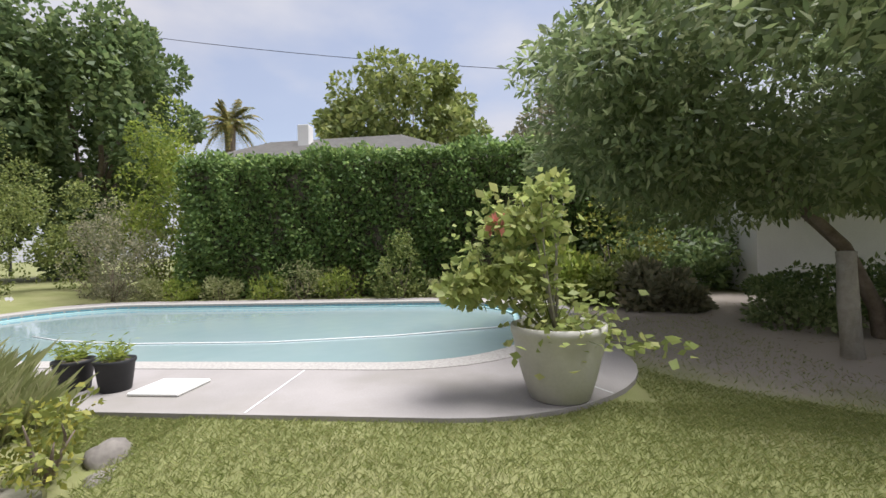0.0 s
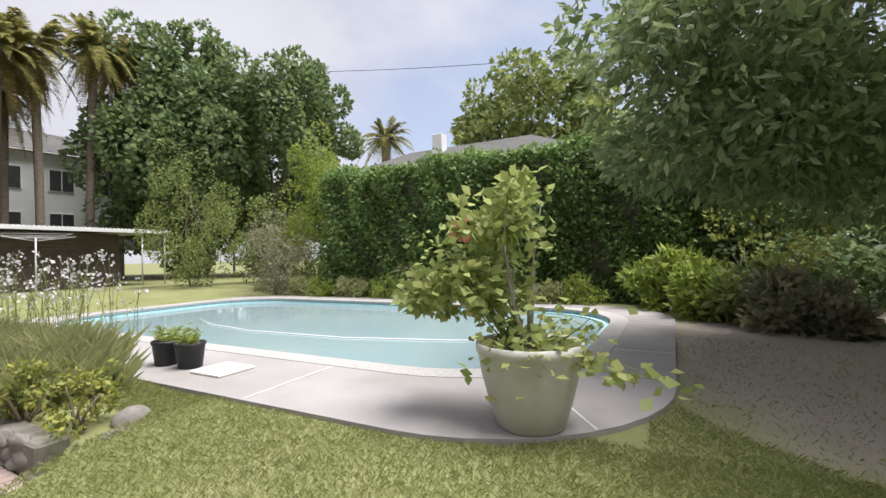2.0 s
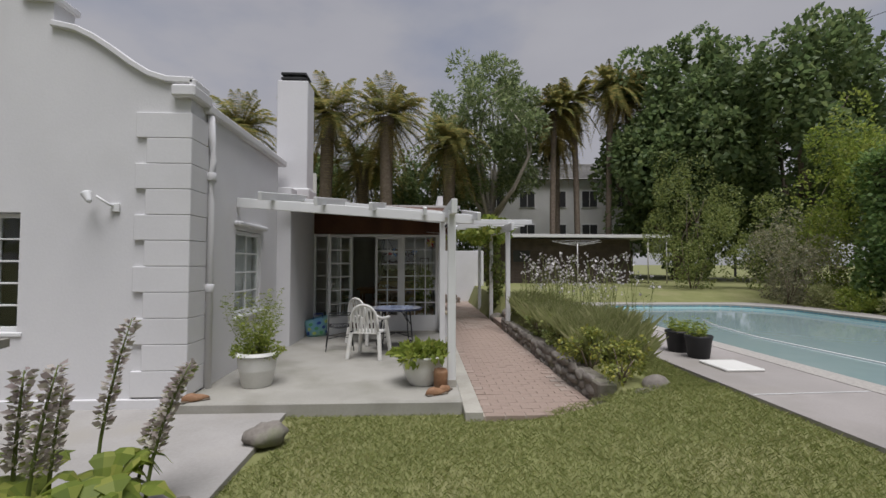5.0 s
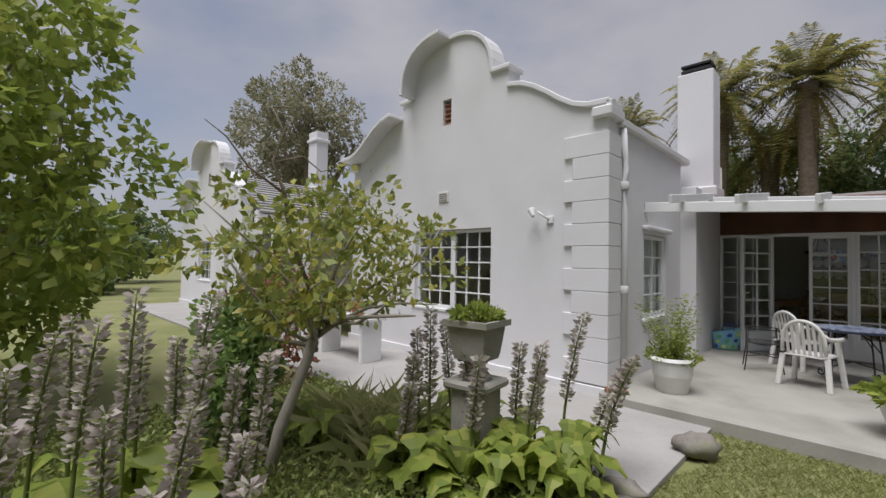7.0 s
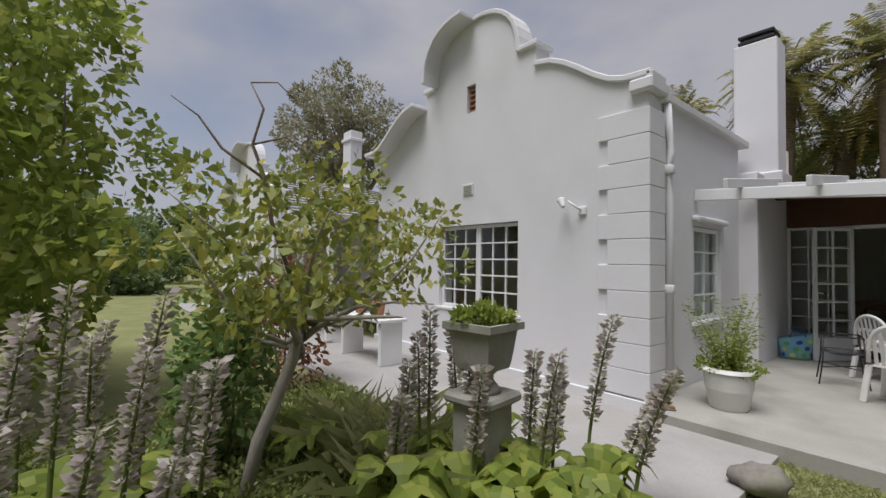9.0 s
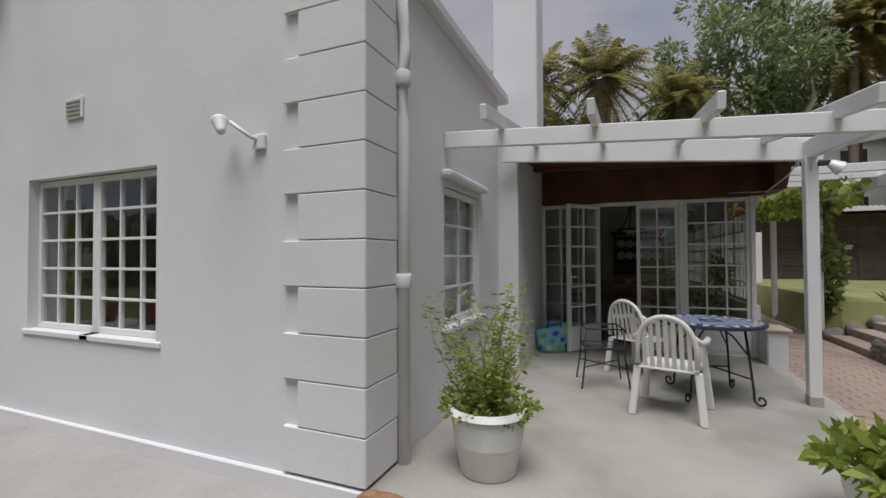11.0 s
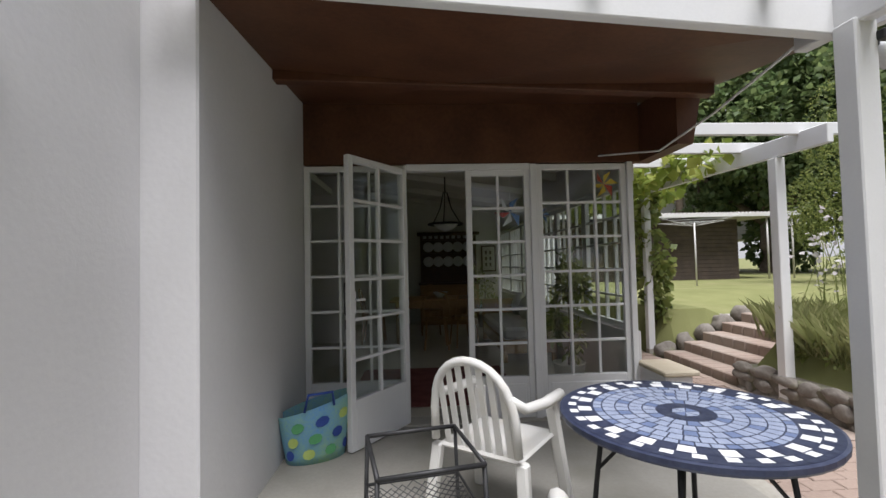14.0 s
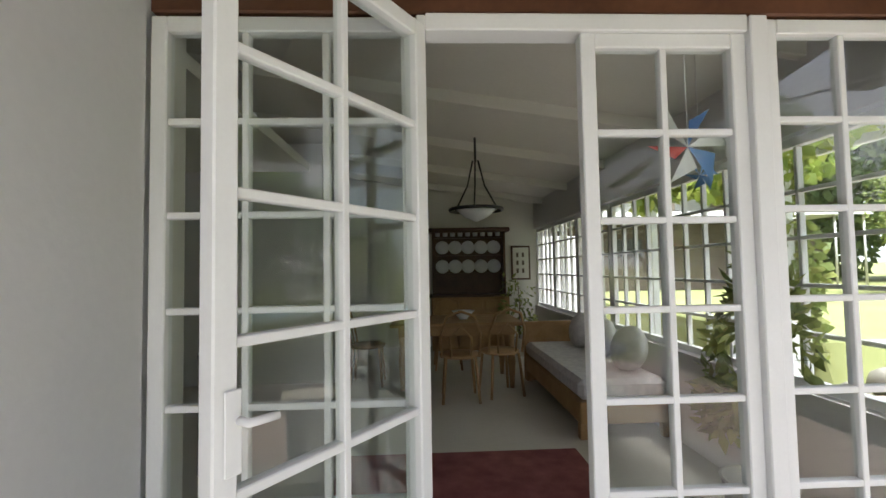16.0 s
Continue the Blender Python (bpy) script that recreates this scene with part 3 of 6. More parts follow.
quoins(gable1)
box("vent", (-3.2, GY - 0.02, 2.58), (-2.97, GY - 0.002, 2.76), TRIM, gable1, 0.004)
for k in range(4):
    box("vent_slat", (-3.18, GY - 0.03, 2.605 + 0.036 * k), (-2.99, GY - 0.021, 2.622 + 0.036 * k), EDGE, gable1, 0.002)
window("window_1", 0.87, 1.34, 3, 5, pose(GC - 0.8, GY + 0.1, 0.75), "white wooden casement window with small panes")
window("window_2", 0.87, 1.34, 3, 5, pose(GC + 0.07, GY + 0.1, 0.75), "white wooden casement window with small panes")

# side wall with the small window (built along x, turned to run along y)
def side_wall():
    outline = [(-4.56, -0.3), (-1.78, -0.3), (-1.78, 3.4), (-4.56, 3.4)]
    ob = wall_with_holes("wall_side", outline, [(-3.58, 0.76, -2.58, 2.02)], 0.0, 0.3, WHITE, "white plastered side wall with a small window")
    ob.matrix_basis = pose(SX, 0, 0, 0, 0, 90)
    return ob


side_wall()
window("window_3", 1.0, 1.24, 2, 4, pose(SX - 0.06, -3.58, 0.77, 0, 0, 90), "small white window with eight panes", rail=0.055)
tagged(box("window_hood", (SX, -3.66, 2.07), (SX + 0.09, -2.5, 2.14), WHITE, None, 0.02), "white moulded hood above the small window", "trim", kind="structure")
tagged(box("wall_coping", (SX - 0.36, -4.56, 3.38), (SX + 0.08, -1.5, 3.5), WHITE, None, 0.02), "white plastered wall coping", "trim", kind="structure")
tagged(box("wall_return", (SX - 0.3, -1.778, -0.3), (0.05, 0.06, 2.95), WHITE, None, 0.01), "white plastered return wall beside the recess", "wall", kind="structure")


def downpipe():
    t = empty("downpipe", pose(SX + 0.065, -4.47, 0.0))
    bm = bmesh.new()
    tube(bm, [(0, 0, 0), (0, 0, 2.3), (0.0, 0, 2.6), (0.02, 0, 2.8), (0, 0, 3.0), (-0.02, 0, 3.36)], 0.042, 12)
    mesh_from(bm, "pipe", WHITE, t, True)
    bm = bmesh.new()
    lathe(bm, [(0.05, 0), (0.056, 0.01), (0.056, 0.09), (0.05, 0.1)], 14)
    c = mesh_from(bm, "collar", WHITE, t, True)
    c.location = (0, 0, 1.17)
    c2 = new("collar", c.data)
    c2.parent, c2.location = t, (0, 0, 2.55)
    tagged(t, "white painted rainwater downpipe on the house corner", "pipe")


downpipe()


def flood_lamp():
    t = empty("wall_lamp", pose(-1.12, GY, 2.22))
    bm = bmesh.new()
    tube(bm, [(0.1, -0.005, -0.05), (0.08, -0.08, -0.03), (0.0, -0.16, 0.05)], 0.014, 8)
    mesh_from(bm, "arm", TRIM, t, True)
    bm = bmesh.new()
    lathe(bm, [(0.02, 0), (0.03, 0.02), (0.05, 0.12), (0.055, 0.13), (0.01, 0.12)], 14)
    s = mesh_from(bm, "shade", TRIM, t, True)
    s.matrix_basis = pose(-0.06, -0.17, -0.02, -20, -35, 0)
    box("base", (0.06, -0.03, -0.11), (0.16, -0.001, -0.01), TRIM, t, 0.006)
    tagged(t, "small white wall floodlight on the gable", "lamp")


flood_lamp()


def curtain(x, y0, y1, z0, z1):
    """Pleated net hanging behind a window in the side wall."""
    bm = bmesh.new()
    n = 40
    a = [bm.verts.new((x + 0.025 * math.sin(k * 1.7), y0 + (y1 - y0) * k / n, z0)) for k in range(n + 1)]
    b = [bm.verts.new((x + 0.02 * math.sin(k * 1.7), y0 + (y1 - y0) * k / n, z1)) for k in range(n + 1)]
    for k in range(n):
        bm.faces.new((a[k], a[k + 1], b[k + 1], b[k]))
    tagged(mesh_from(bm, "net_curtain", LINENPALE, None, True), "pale pleated net curtain behind the window", "curtain")


LINENPALE = material("pale_net", (0.66, 0.66, 0.67), (0.74, 0.74, 0.75), 6, 0.9, 0.1, 90)
curtain(SX - 0.15, -3.57, -2.59, 0.785, 2.015)

# chimney beside the recess
def chimney(name, m, s, cap=True):
    t = empty(name, m)
    box("stack", (-0.3 * s, -0.25 * s, -0.05), (0.3 * s, 0.25 * s, 2.3 * s), WHITE, t, 0.015)
    box("foot", (-0.36 * s, -0.3 * s, -0.06), (0.36 * s, 0.3 * s, 0.15), WHITE, t, 0.02)
    if cap:
        for k, z in enumerate((2.34, 2.44)):
            box("cap", (-0.25 * s, -0.2 * s, z * s), (0.25 * s, 0.2 * s, (z + 0.05) * s), CHIMCAP, t, 0.01)
        box("flue", (-0.2 * s, -0.16 * s, 2.3 * s - 0.01), (0.2 * s, 0.16 * s, 2.44 * s), CHIMCAP, t, 0.01)
    else:
        box("cap", (-0.36 * s, -0.31 * s, 1.9 * s), (0.36 * s, 0.31 * s, 2.02 * s), WHITE, t, 0.02)
    tagged(t, "white plastered chimney" + (" with a black metal cowl" if cap else " with a stepped head"), "chimney", kind="structure")


chimney("chimney", pose(-0.08, -1.1, 2.85), 1.0)


def slab(name, pts, thick, mat, label, category="roof"):
    bm = bmesh.new()
    top = [bm.verts.new(p) for p in pts]
    low = [bm.verts.new((p[0], p[1], p[2] - thick)) for p in pts]
    bm.faces.new(top)
    bm.faces.new(list(reversed(low)))
    k = len(pts)
    for i in range(k):
        bm.faces.new((top[i], low[i], low[(i + 1) % k], top[(i + 1) % k]))
    bmesh.ops.recalc_face_normals(bm, faces=bm.faces)
    return tagged(mesh_from(bm, name, mat), label, category, kind="structure")


def tiled_roof(name, a, b, c, d, rows, mat, label):
    """Roof plane a b (eaves) c d (ridge) built of overlapping courses."""
    bm = bmesh.new()
    a, b, c, d = (Vector(v) for v in (a, b, c, d))
    nrm = (b - a).cross(d - a).normalized()
    if nrm.z < 0:
        nrm = -nrm
    for k in range(rows):
        t0, t1 = k / rows, (k + 1.12) / rows
        p0, p1, q0, q1 = a.lerp(d, t0), b.lerp(c, t0), a.lerp(d, min(t1, 1)), b.lerp(c, min(t1, 1))
        v = [bm.verts.new(x) for x in (p0 + nrm * 0.045, p1 + nrm * 0.045, q1 + nrm * 0.005, q0 + nrm * 0.005, p0, p1)]
        bm.faces.new(v[:4])
        bm.faces.new((v[4], v[5], v[1], v[0]))
    under = [bm.verts.new(x - nrm * 0.05) for x in (a, b, c, d)]
    bm.faces.new(under)
    return tagged(mesh_from(bm, name, mat), label, "roof", kind="structure")


tiled_roof("roof_gable_west", (-5.75, -4.56, 3.0), (-5.75, 4, 3.0), (GC, 4, 4.3), (GC, -4.56, 4.3), 14, ROOF, "grey tiled roof slope behind the gable")
tiled_roof("roof_gable_east", (SX - 0.35, -4.56, 3.2), (SX - 0.35, 4, 3.2), (GC, 4, 4.3), (GC, -4.56, 4.3), 14, ROOF, "grey tiled roof slope behind the gable")
slab("roof_recess", [(-0.3, -0.1, 2.86), (3.35, -0.1, 2.86), (3.35, 6.4, 3.3), (-0.3, 6.4, 3.3)], 0.05, METALROOF, "pale sheet roof above the garden room")

# recess ceiling, brown boards
slab("ceiling_recess", [(0.051, -1.93, 2.66), (3.05, -1.96, 2.42), (3.3, 0.06, 2.8), (0.051, 0.06, 2.8)], 0.06, BROWN, "dark stained board ceiling of the recess", "ceiling")
tagged(box("fascia_board", (0.05, -0.03, 2.2), (2.985, 0.06, 2.74), BROWN, None, 0.006), "dark reddish stained timber panel above the doors", "trim", kind="structure")
beam("ceiling_beam", (0.05, -0.75, 2.61), (3.15, -0.75, 2.5), 0.09, 0.09, BROWN)
tagged(bpy.data.objects["ceiling_beam"], "dark stained ceiling beam", "beam", kind="structure")
bm = bmesh.new()
prism(bm, [(2.98, 2.2), (3.1, 2.2), (3.2, 2.7), (2.98, 2.7)], 0.05, -0.6)
bmesh.ops.recalc_face_normals(bm, faces=bm.faces)
tagged(mesh_from(bm, "eaves_board", BROWN), "dark stained eaves boarding", "trim", kind="structure")
PALESTONE = material("tan_stone", (0.42, 0.36, 0.26), (0.52, 0.46, 0.36), 3, 0.8, 0.3, 40)

# ---- French doors ----
DOOR_H = 2.19
window("door_1", 0.84, DOOR_H, 3, 6, pose(0.05, 0, 0.0), "fixed white glazed side panel of the French doors", lower=0.36, sill=False, category="door")
window("door_2", 0.56, DOOR_H - 0.05, 2, 6, pose(1.43, 0, 0.0), "closed white glazed French door leaf", lower=0.36, sill=False, category="door")
window("door_3", 0.8, DOOR_H, 3, 6, pose(2.05, 0, 0.0), "fixed white glazed side panel of the French doors", lower=0.36, sill=False, category="door")
open_leaf = window("door_4", 0.68, DOOR_H - 0.05, 2, 6, pose(0.9, -0.03, 0.01, 0, 0, -126), "open white glazed French door leaf with brass handle", lower=0.36, sill=False, category="door")
box("lock_plate", (0.625, 0.026, 0.98), (0.66, 0.031, 1.14), TRIM, open_leaf, 0.003)
bm = bmesh.new()
tube(bm, [(0.63, 0.03, 1.08), (0.63, 0.06, 1.08), (0.57, 0.064, 1.08)], 0.009, 8)
mesh_from(bm, "handle", TRIM, open_leaf, True)
bm = bmesh.new()
tube(bm, [(0.63, -0.02, 1.03), (0.63, -0.06, 1.02), (0.63, -0.062, 0.9)], 0.007, 6)
add_box(bm, (0.615, -0.07, 0.86), (0.645, -0.055, 0.93), 0.003)
mesh_from(bm, "keys", IRON, open_leaf)
bm = bmesh.new()
tube(bm, [(0.665, -0.02, 1.22), (0.665, -0.045, 1.2), (0.665, -0.045, 0.98), (0.665, -0.02, 0.96)], 0.006, 6)
mesh_from(bm, "bolt", IRON, open_leaf, True)
for a, b in (((0.0, -0.05, 0), (0.05, 0.05, 2.2)), ((0.89, -0.04, 0), (0.92, 0.05, 2.19)), ((1.99, -0.05, 0), (2.05, 0.05, 2.19)), ((2.85, -0.05, 0), (2.9, 0.05, 2.2)), ((0.92, -0.04, 2.14), (1.99, 0.05, 2.197))):
    tagged(box("door_frame", a, b, TRIM), "white painted door frame", "frame", kind="structure")
tagged(box("threshold", (0.0, -0.1, -0.05), (2.9, 0.1, 0.012), EDGE), "worn concrete door threshold", "threshold", kind="structure")


# low stub wall at the corner
t = empty("stub_wall", pose(2.92, -0.42, -0.3))
box("body", (0, 0, 0), (0.22, 0.4, 0.72), WHITE, t, 0.015)
box("cap", (-0.03, -0.03, 0.72), (0.26, 0.43, 0.76), PALESTONE, t, 0.01)
tagged(t, "low white stub wall with a tan stone cap", "wall", kind="structure")


# ---- pergola ----
def post(name, x, y, z0, z1, s=0.1):
    t = empty(name, pose(x, y, z0))
    box("shaft", (-s / 2, -s / 2, 0.0), (s / 2, s / 2, z1 - z0), TRIM, t, 0.006)
    box("foot", (-s / 2 - 0.004, -s / 2 - 0.004, 0), (s / 2 + 0.004, s / 2 + 0.004, 0.09), EDGE, t, 0.003)
    tagged(t, "square white painted timber pergola post", "post", "pergola posts")
    return t


post("pergola_post", 2.86, -4.5, 0, 2.2)
post("pergola_post", 2.86, -2.06, 0, 2.3)
post("pergola_post", 4.54, 0.33, -0.12, 2.3)
post("pergola_post", 4.54, 2.84, -0.12, 2.35)
post("pergola_post", 4.54, 5.4, -0.12, 2.4)
post("pergola_post", 3.1, 5.4, -0.12, 2.4, 0.09)


def timber(a, b, w, h):
    tagged(beam("pergola_beam", a, b, w, h, TRIM), "white painted pergola beam", "beam", "pergola beams")


timber((-0.2, -3.55, 2.34), (3.25, -3.55, 2.12), 0.05, 0.14)
timber((-0.1, -1.93, 2.53), (2.98, -1.98, 2.27), 0.06, 0.22)
timber((2.86, -1.8, 2.3), (2.86, -4.95, 2.12), 0.07, 0.17)
for k in range(5):
    x = 0.32 + 0.735 * k
    zz = 2.72 - 0.085 * x
    tagged(beam("rafter", (x, -1.75, zz), (x, -4.1, zz - 0.32), 0.05, 0.11, TRIM), "white painted pergola rafter", "rafter", "pergola rafters")
# path pergola
timber((4.54, -0.25, 2.3), (4.54, 6.2, 2.42), 0.06, 0.17)
timber((3.1, -0.1, 2.3), (3.1, 6.2, 2.42), 0.06, 0.17)
for k in range(9):
    y = 0.05 + 0.72 * k
    zz = 2.45 + 0.0186 * y
    tagged(beam("rafter", (2.85, y, zz), (5.05, y, zz), 0.05, 0.11, TRIM), "white painted pergola rafter", "rafter", "pergola rafters")
def flood(x, y, z):
    t = empty("flood_light", pose(x, y, z))
    bm = bmesh.new()
    lathe(bm, [(0.02, 0), (0.035, 0.02), (0.06, 0.1), (0.062, 0.11), (0.0, 0.105)], 16)
    o = mesh_from(bm, "bulb", CHINA, t, True)
    o.matrix_basis = pose(0.05, 0, 0, 0, 125, 0)
    box("bracket", (-0.03, -0.02, -0.02), (0.06, 0.02, 0.02), IRON, t, 0.004)
    tagged(t, "small flood light fixed to the pergola post", "lamp", "flood lights")


flood(2.93, -2.12, 2.22)
flood(2.97, -2.0, 2.25)
bm = bmesh.new()
tube(bm, [(2.6, -0.05, 2.25), (2.95, -0.4, 2.2), (3.0, -1.0, 2.3), (2.9, -1.8, 2.38)], 0.008, 6)
tagged(mesh_from(bm, "cable", TRIM, None, True), "thin white cable along the eaves", "cable")


# ---- garden room seen through the doors ----
tagged(box("floor_room", (-2.6, 0.1, -0.2), (2.9, 6.5, 0.01), FLOORTILE, None, 0), "cream tiled floor of the garden room", "floor", kind="structure")
tagged(box("wall_room_north", (-2.6, 6.3, 0), (3.0, 6.5, 3.6), INWALL, None, 0), "cream wall at the end of the garden room", "wall", kind="structure")
tagged(box("wall_room_west", (-2.7, 0.06, 0), (-2.5, 6.3, 3.6), INWALL, None, 0), "cream side wall of the garden room", "wall", kind="structure")
tagged(box("wall_room_south", (-2.6, 0.07, 0), (0.04, 0.2, 3.6), INWALL, None, 0), "cream wall beside the French doors", "wall", kind="structure")
tagged(box("wall_room_east", (2.85, 0.05, -0.3), (2.97, 6.3, 0.7), WHITE, None, 0), "low white wall below the room windows", "wall", kind="structure")
tagged(box("wall_room_top", (2.85, 0.07, 2.05), (2.97, 6.3, 3.1), WHITE, None, 0), "white wall above the room windows", "wall", kind="structure")
slab("ceiling_room", [(2.9, 0.06, 2.5), (2.9, 6.4, 2.5), (-2.6, 6.4, 3.3), (-2.6, 0.06, 3.3)], -0.05, INWALL, "sloping white boarded ceiling of the garden room", "ceiling")
for k in range(5):
    beam("ceiling_rafter", (2.85, 0.7 + 1.25 * k, 2.41), (-2.5, 0.7 + 1.25 * k, 3.19), 0.06, 0.1, INWALL)
    tagged(bpy.data.objects["ceiling_rafter" + (".%03d" % k if k else "")], "white painted ceiling rafter", "rafter", "room rafters")
for k in range(6):
    window("window_%d" % (4 + k), 1.02, 1.33, 4, 5, pose(2.91, 0.08 + 1.035 * k, 0.71, 0, 0, 90), "white glazed window with small panes in the garden room", sill=False)
tagged(box("rug", (0.3, 0.35, 0.012), (2.0, 1.85, 0.024), RUG, None, 0.004), "dark red patterned woven rug on the floor", "rug")


def dresser():
    t = empty("dresser", pose(1.0, 5.85, 0.01))
    box("base", (0, 0, 0), (1.3, 0.42, 0.88), PINE, t, 0.01)
    box("top", (-0.03, -0.03, 0.88), (1.33, 0.43, 0.92), DARKWOOD, t, 0.008)
    box("back", (0.02, 0.38, 0.92), (1.28, 0.41, 1.98), DARKWOOD, t, 0)
    box("cornice", (-0.05, 0.1, 1.98), (1.35, 0.43, 2.05), DARKWOOD, t, 0.015)
    for x in (0.02, 1.24):
        box("side", (x, 0.18, 0.92), (x + 0.04, 0.38, 1.98), DARKWOOD, t, 0.004)
    for z in (1.25, 1.58, 1.88):
        box("shelf", (0.06, 0.18, z), (1.24, 0.38, z + 0.025), DARKWOOD, t, 0.003)
    for k in range(3):
        box("drawer", (0.05 + 0.42 * k, -0.015, 0.66), (0.43 + 0.42 * k, -0.001, 0.84), PINE, t, 0.008)
        box("cupboard_door", (0.05 + 0.42 * k, -0.015, 0.06), (0.43 + 0.42 * k, -0.001, 0.62), PINE, t, 0.008)
    tagged(t, "tall wooden dresser with plates on dark shelves", "dresser")
    bm = bmesh.new()
    lathe(bm, [(0.05, 0), (0.08, 0.006), (0.12, 0.018), (0.12, 0.022), (0.05, 0.012)], 18)
    plate = mesh_from(bm, "plate", CHINA, None, True)
    plate.matrix_basis = pose(1.2, 6.2, 1.28 + 0.12, 80, 0, 0)
    tagged(plate, "white china plate standing on the dresser shelf", "plate", "dresser plates")
    for z in (1.4, 1.73):
        for k in range(5):
            if not (k == 0 and z == 1.4):
                copy_thing(plate, pose(1.2 + 0.225 * k, 6.2, z, 80, 0, 0))
    bm = bmesh.new()
    lathe(bm, [(0.03, 0), (0.04, 0.01), (0.045, 0.07), (0.04, 0.07), (0.03, 0.02)], 12)
    cup = mesh_from(bm, "cup", CHINA, None, True)
    cup.matrix_basis = pose(1.12, 6.1, 1.905 + 0.01)
    tagged(cup, "small white china cup on the dresser shelf", "cup", "dresser cups")
    for k in range(1, 9):
        copy_thing(cup, pose(1.12 + 0.13 * k, 6.1, 1.915))


dresser()


def dining_set():
    t = empty("dining_table", pose(1.25, 3.9, 0.01))
    box("top", (-0.75, -0.45, 0.71), (0.75, 0.45, 0.75), PINE, t, 0.01)
    box("apron", (-0.66, -0.37, 0.6), (0.66, 0.37, 0.709), PINE, t, 0.004)
    for x in (-0.62, 0.62):
        for y in (-0.33, 0.33):
            bm = bmesh.new()
            lathe(bm, [(0.025, 0), (0.03, 0.1), (0.045, 0.3), (0.03, 0.5), (0.04, 0.6)], 12)
            o = mesh_from(bm, "leg", PINE, t, True)
            o.location = (x, y, 0)
    tagged(t, "pine dining table with turned legs", "table")
    c = empty("dining_chair", pose(0, 0, 0))
    bm = bmesh.new()
    lathe(bm, [(0.19, 0.44), (0.21, 0.45), (0.21, 0.47), (0.19, 0.48)], 20)
    mesh_from(bm, "seat", PINE, c, True)
    for x, y in ((-0.15, -0.15), (0.15, -0.15), (-0.14, 0.15), (0.14, 0.15)):
        bm = bmesh.new()
        tube(bm, [(x * 1.25, y * 1.25, 0), (x, y, 0.45)], 0.016, 8)
        mesh_from(bm, "leg", PINE, c, True)
    bm = bmesh.new()
    tube(bm, [(-0.19, -0.15, 0.46), (-0.2, -0.2, 0.7), (-0.14, -0.24, 0.88), (0, -0.25, 0.93), (0.14, -0.24, 0.88), (0.2, -0.2, 0.7), (0.19, -0.15, 0.46)], 0.014, 8)
    tube(bm, [(-0.1, -0.17, 0.46), (-0.11, -0.21, 0.66), (0, -0.23, 0.78), (0.11, -0.21, 0.66), (0.1, -0.17, 0.46)], 0.011, 8)
    mesh_from(bm, "backrest", PINE, c, True)
    tagged(c, "bentwood dining chair with hooped back", "chair", "chairs round the table")
    c.matrix_basis = pose(1.25, 3.2, 0.01)
    copy_thing(c, pose(1.7, 3.35, 0.01, 0, 0, 15))
    copy_thing(c, pose(0.2, 3.9, 0.01, 0, 0, -90))
    copy_thing(c, pose(1.2, 4.65, 0.01, 0, 0, 180))
    bm = bmesh.new()
    lathe(bm, [(0.05, 0), (0.06, 0.02), (0.14, 0.1), (0.13, 0.1), (0.05, 0.03)], 18)
    o = mesh_from(bm, "fruit_bowl", CHINA, None, True)
    o.location = (1.35, 3.85, 0.762)
    tagged(o, "white bowl on the dining table", "bowl")


dining_set()


def chandelier():
    t = empty("chandelier", pose(1.42, 2.9, 1.95))
    bm = bmesh.new()
    lathe(bm, [(0.01, -0.12), (0.12, -0.07), (0.2, 0.0), (0.19, 0.0), (0.1, -0.05)], 20)
    mesh_from(bm, "bowl", CHINA, t, True)
    bm = bmesh.new()
    pts = [(0.26 * math.cos(radians(a)), 0.26 * math.sin(radians(a)), 0) for a in range(0, 361, 20)]
    tube(bm, pts, 0.018, 6)
    for a in (20, 140, 260):
        c, s = math.cos(radians(a)), math.sin(radians(a))
        tube(bm, [(0.26 * c, 0.26 * s, 0), (0.1 * c, 0.1 * s, 0.25), (0.03 * c, 0.03 * s, 0.5)], 0.009, 6)
    tube(bm, [(0, 0, 0.48), (0, 0, 0.73)], 0.012, 6)
    mesh_from(bm, "ring", IRON, t, True)
    tagged(t, "black iron hanging ring lamp with glass bowl", "lamp")


chandelier()


def daybed():
    t = empty("daybed", pose(2.1, 2.0, 0.01))
    box("base", (0, 0, 0.12), (0.72, 1.9, 0.3), PINE, t, 0.01)
    box("mattress", (0.0, 0.02, 0.3), (0.72, 1.88, 0.46), LINEN, t, 0.04)
    box("headrail", (-0.01, 1.86, 0), (0.73, 1.93, 0.7), PINE, t, 0.01)
    for x in (0.03, 0.69):
        for y in (0.05, 1.85):
            box("leg", (x - 0.03, y - 0.03, 0), (x + 0.03, y + 0.03, 0.12), PINE, t, 0.004)
    tagged(t, "wooden daybed with a pale patterned mattress", "daybed")
    for k, y in enumerate((2.35, 2.95, 3.5)):
        bm = bmesh.new()
        bmesh.ops.create_uvsphere(bm, u_segments=16, v_segments=10, radius=1, matrix=Matrix.Diagonal((0.12, 0.24, 0.2, 1)))
        for v in bm.verts:
            v.co.z += 0.015 * noise.noise(v.co * 9 + Vector((k, 0, 0)))
        o = mesh_from(bm, "cushion", LINEN, None, True)
        o.matrix_basis = pose(2.66, y, 0.65, 0, 15, 0)
        tagged(o, "soft grey patterned cushion on the daybed", "cushion", "daybed cushions")


daybed()


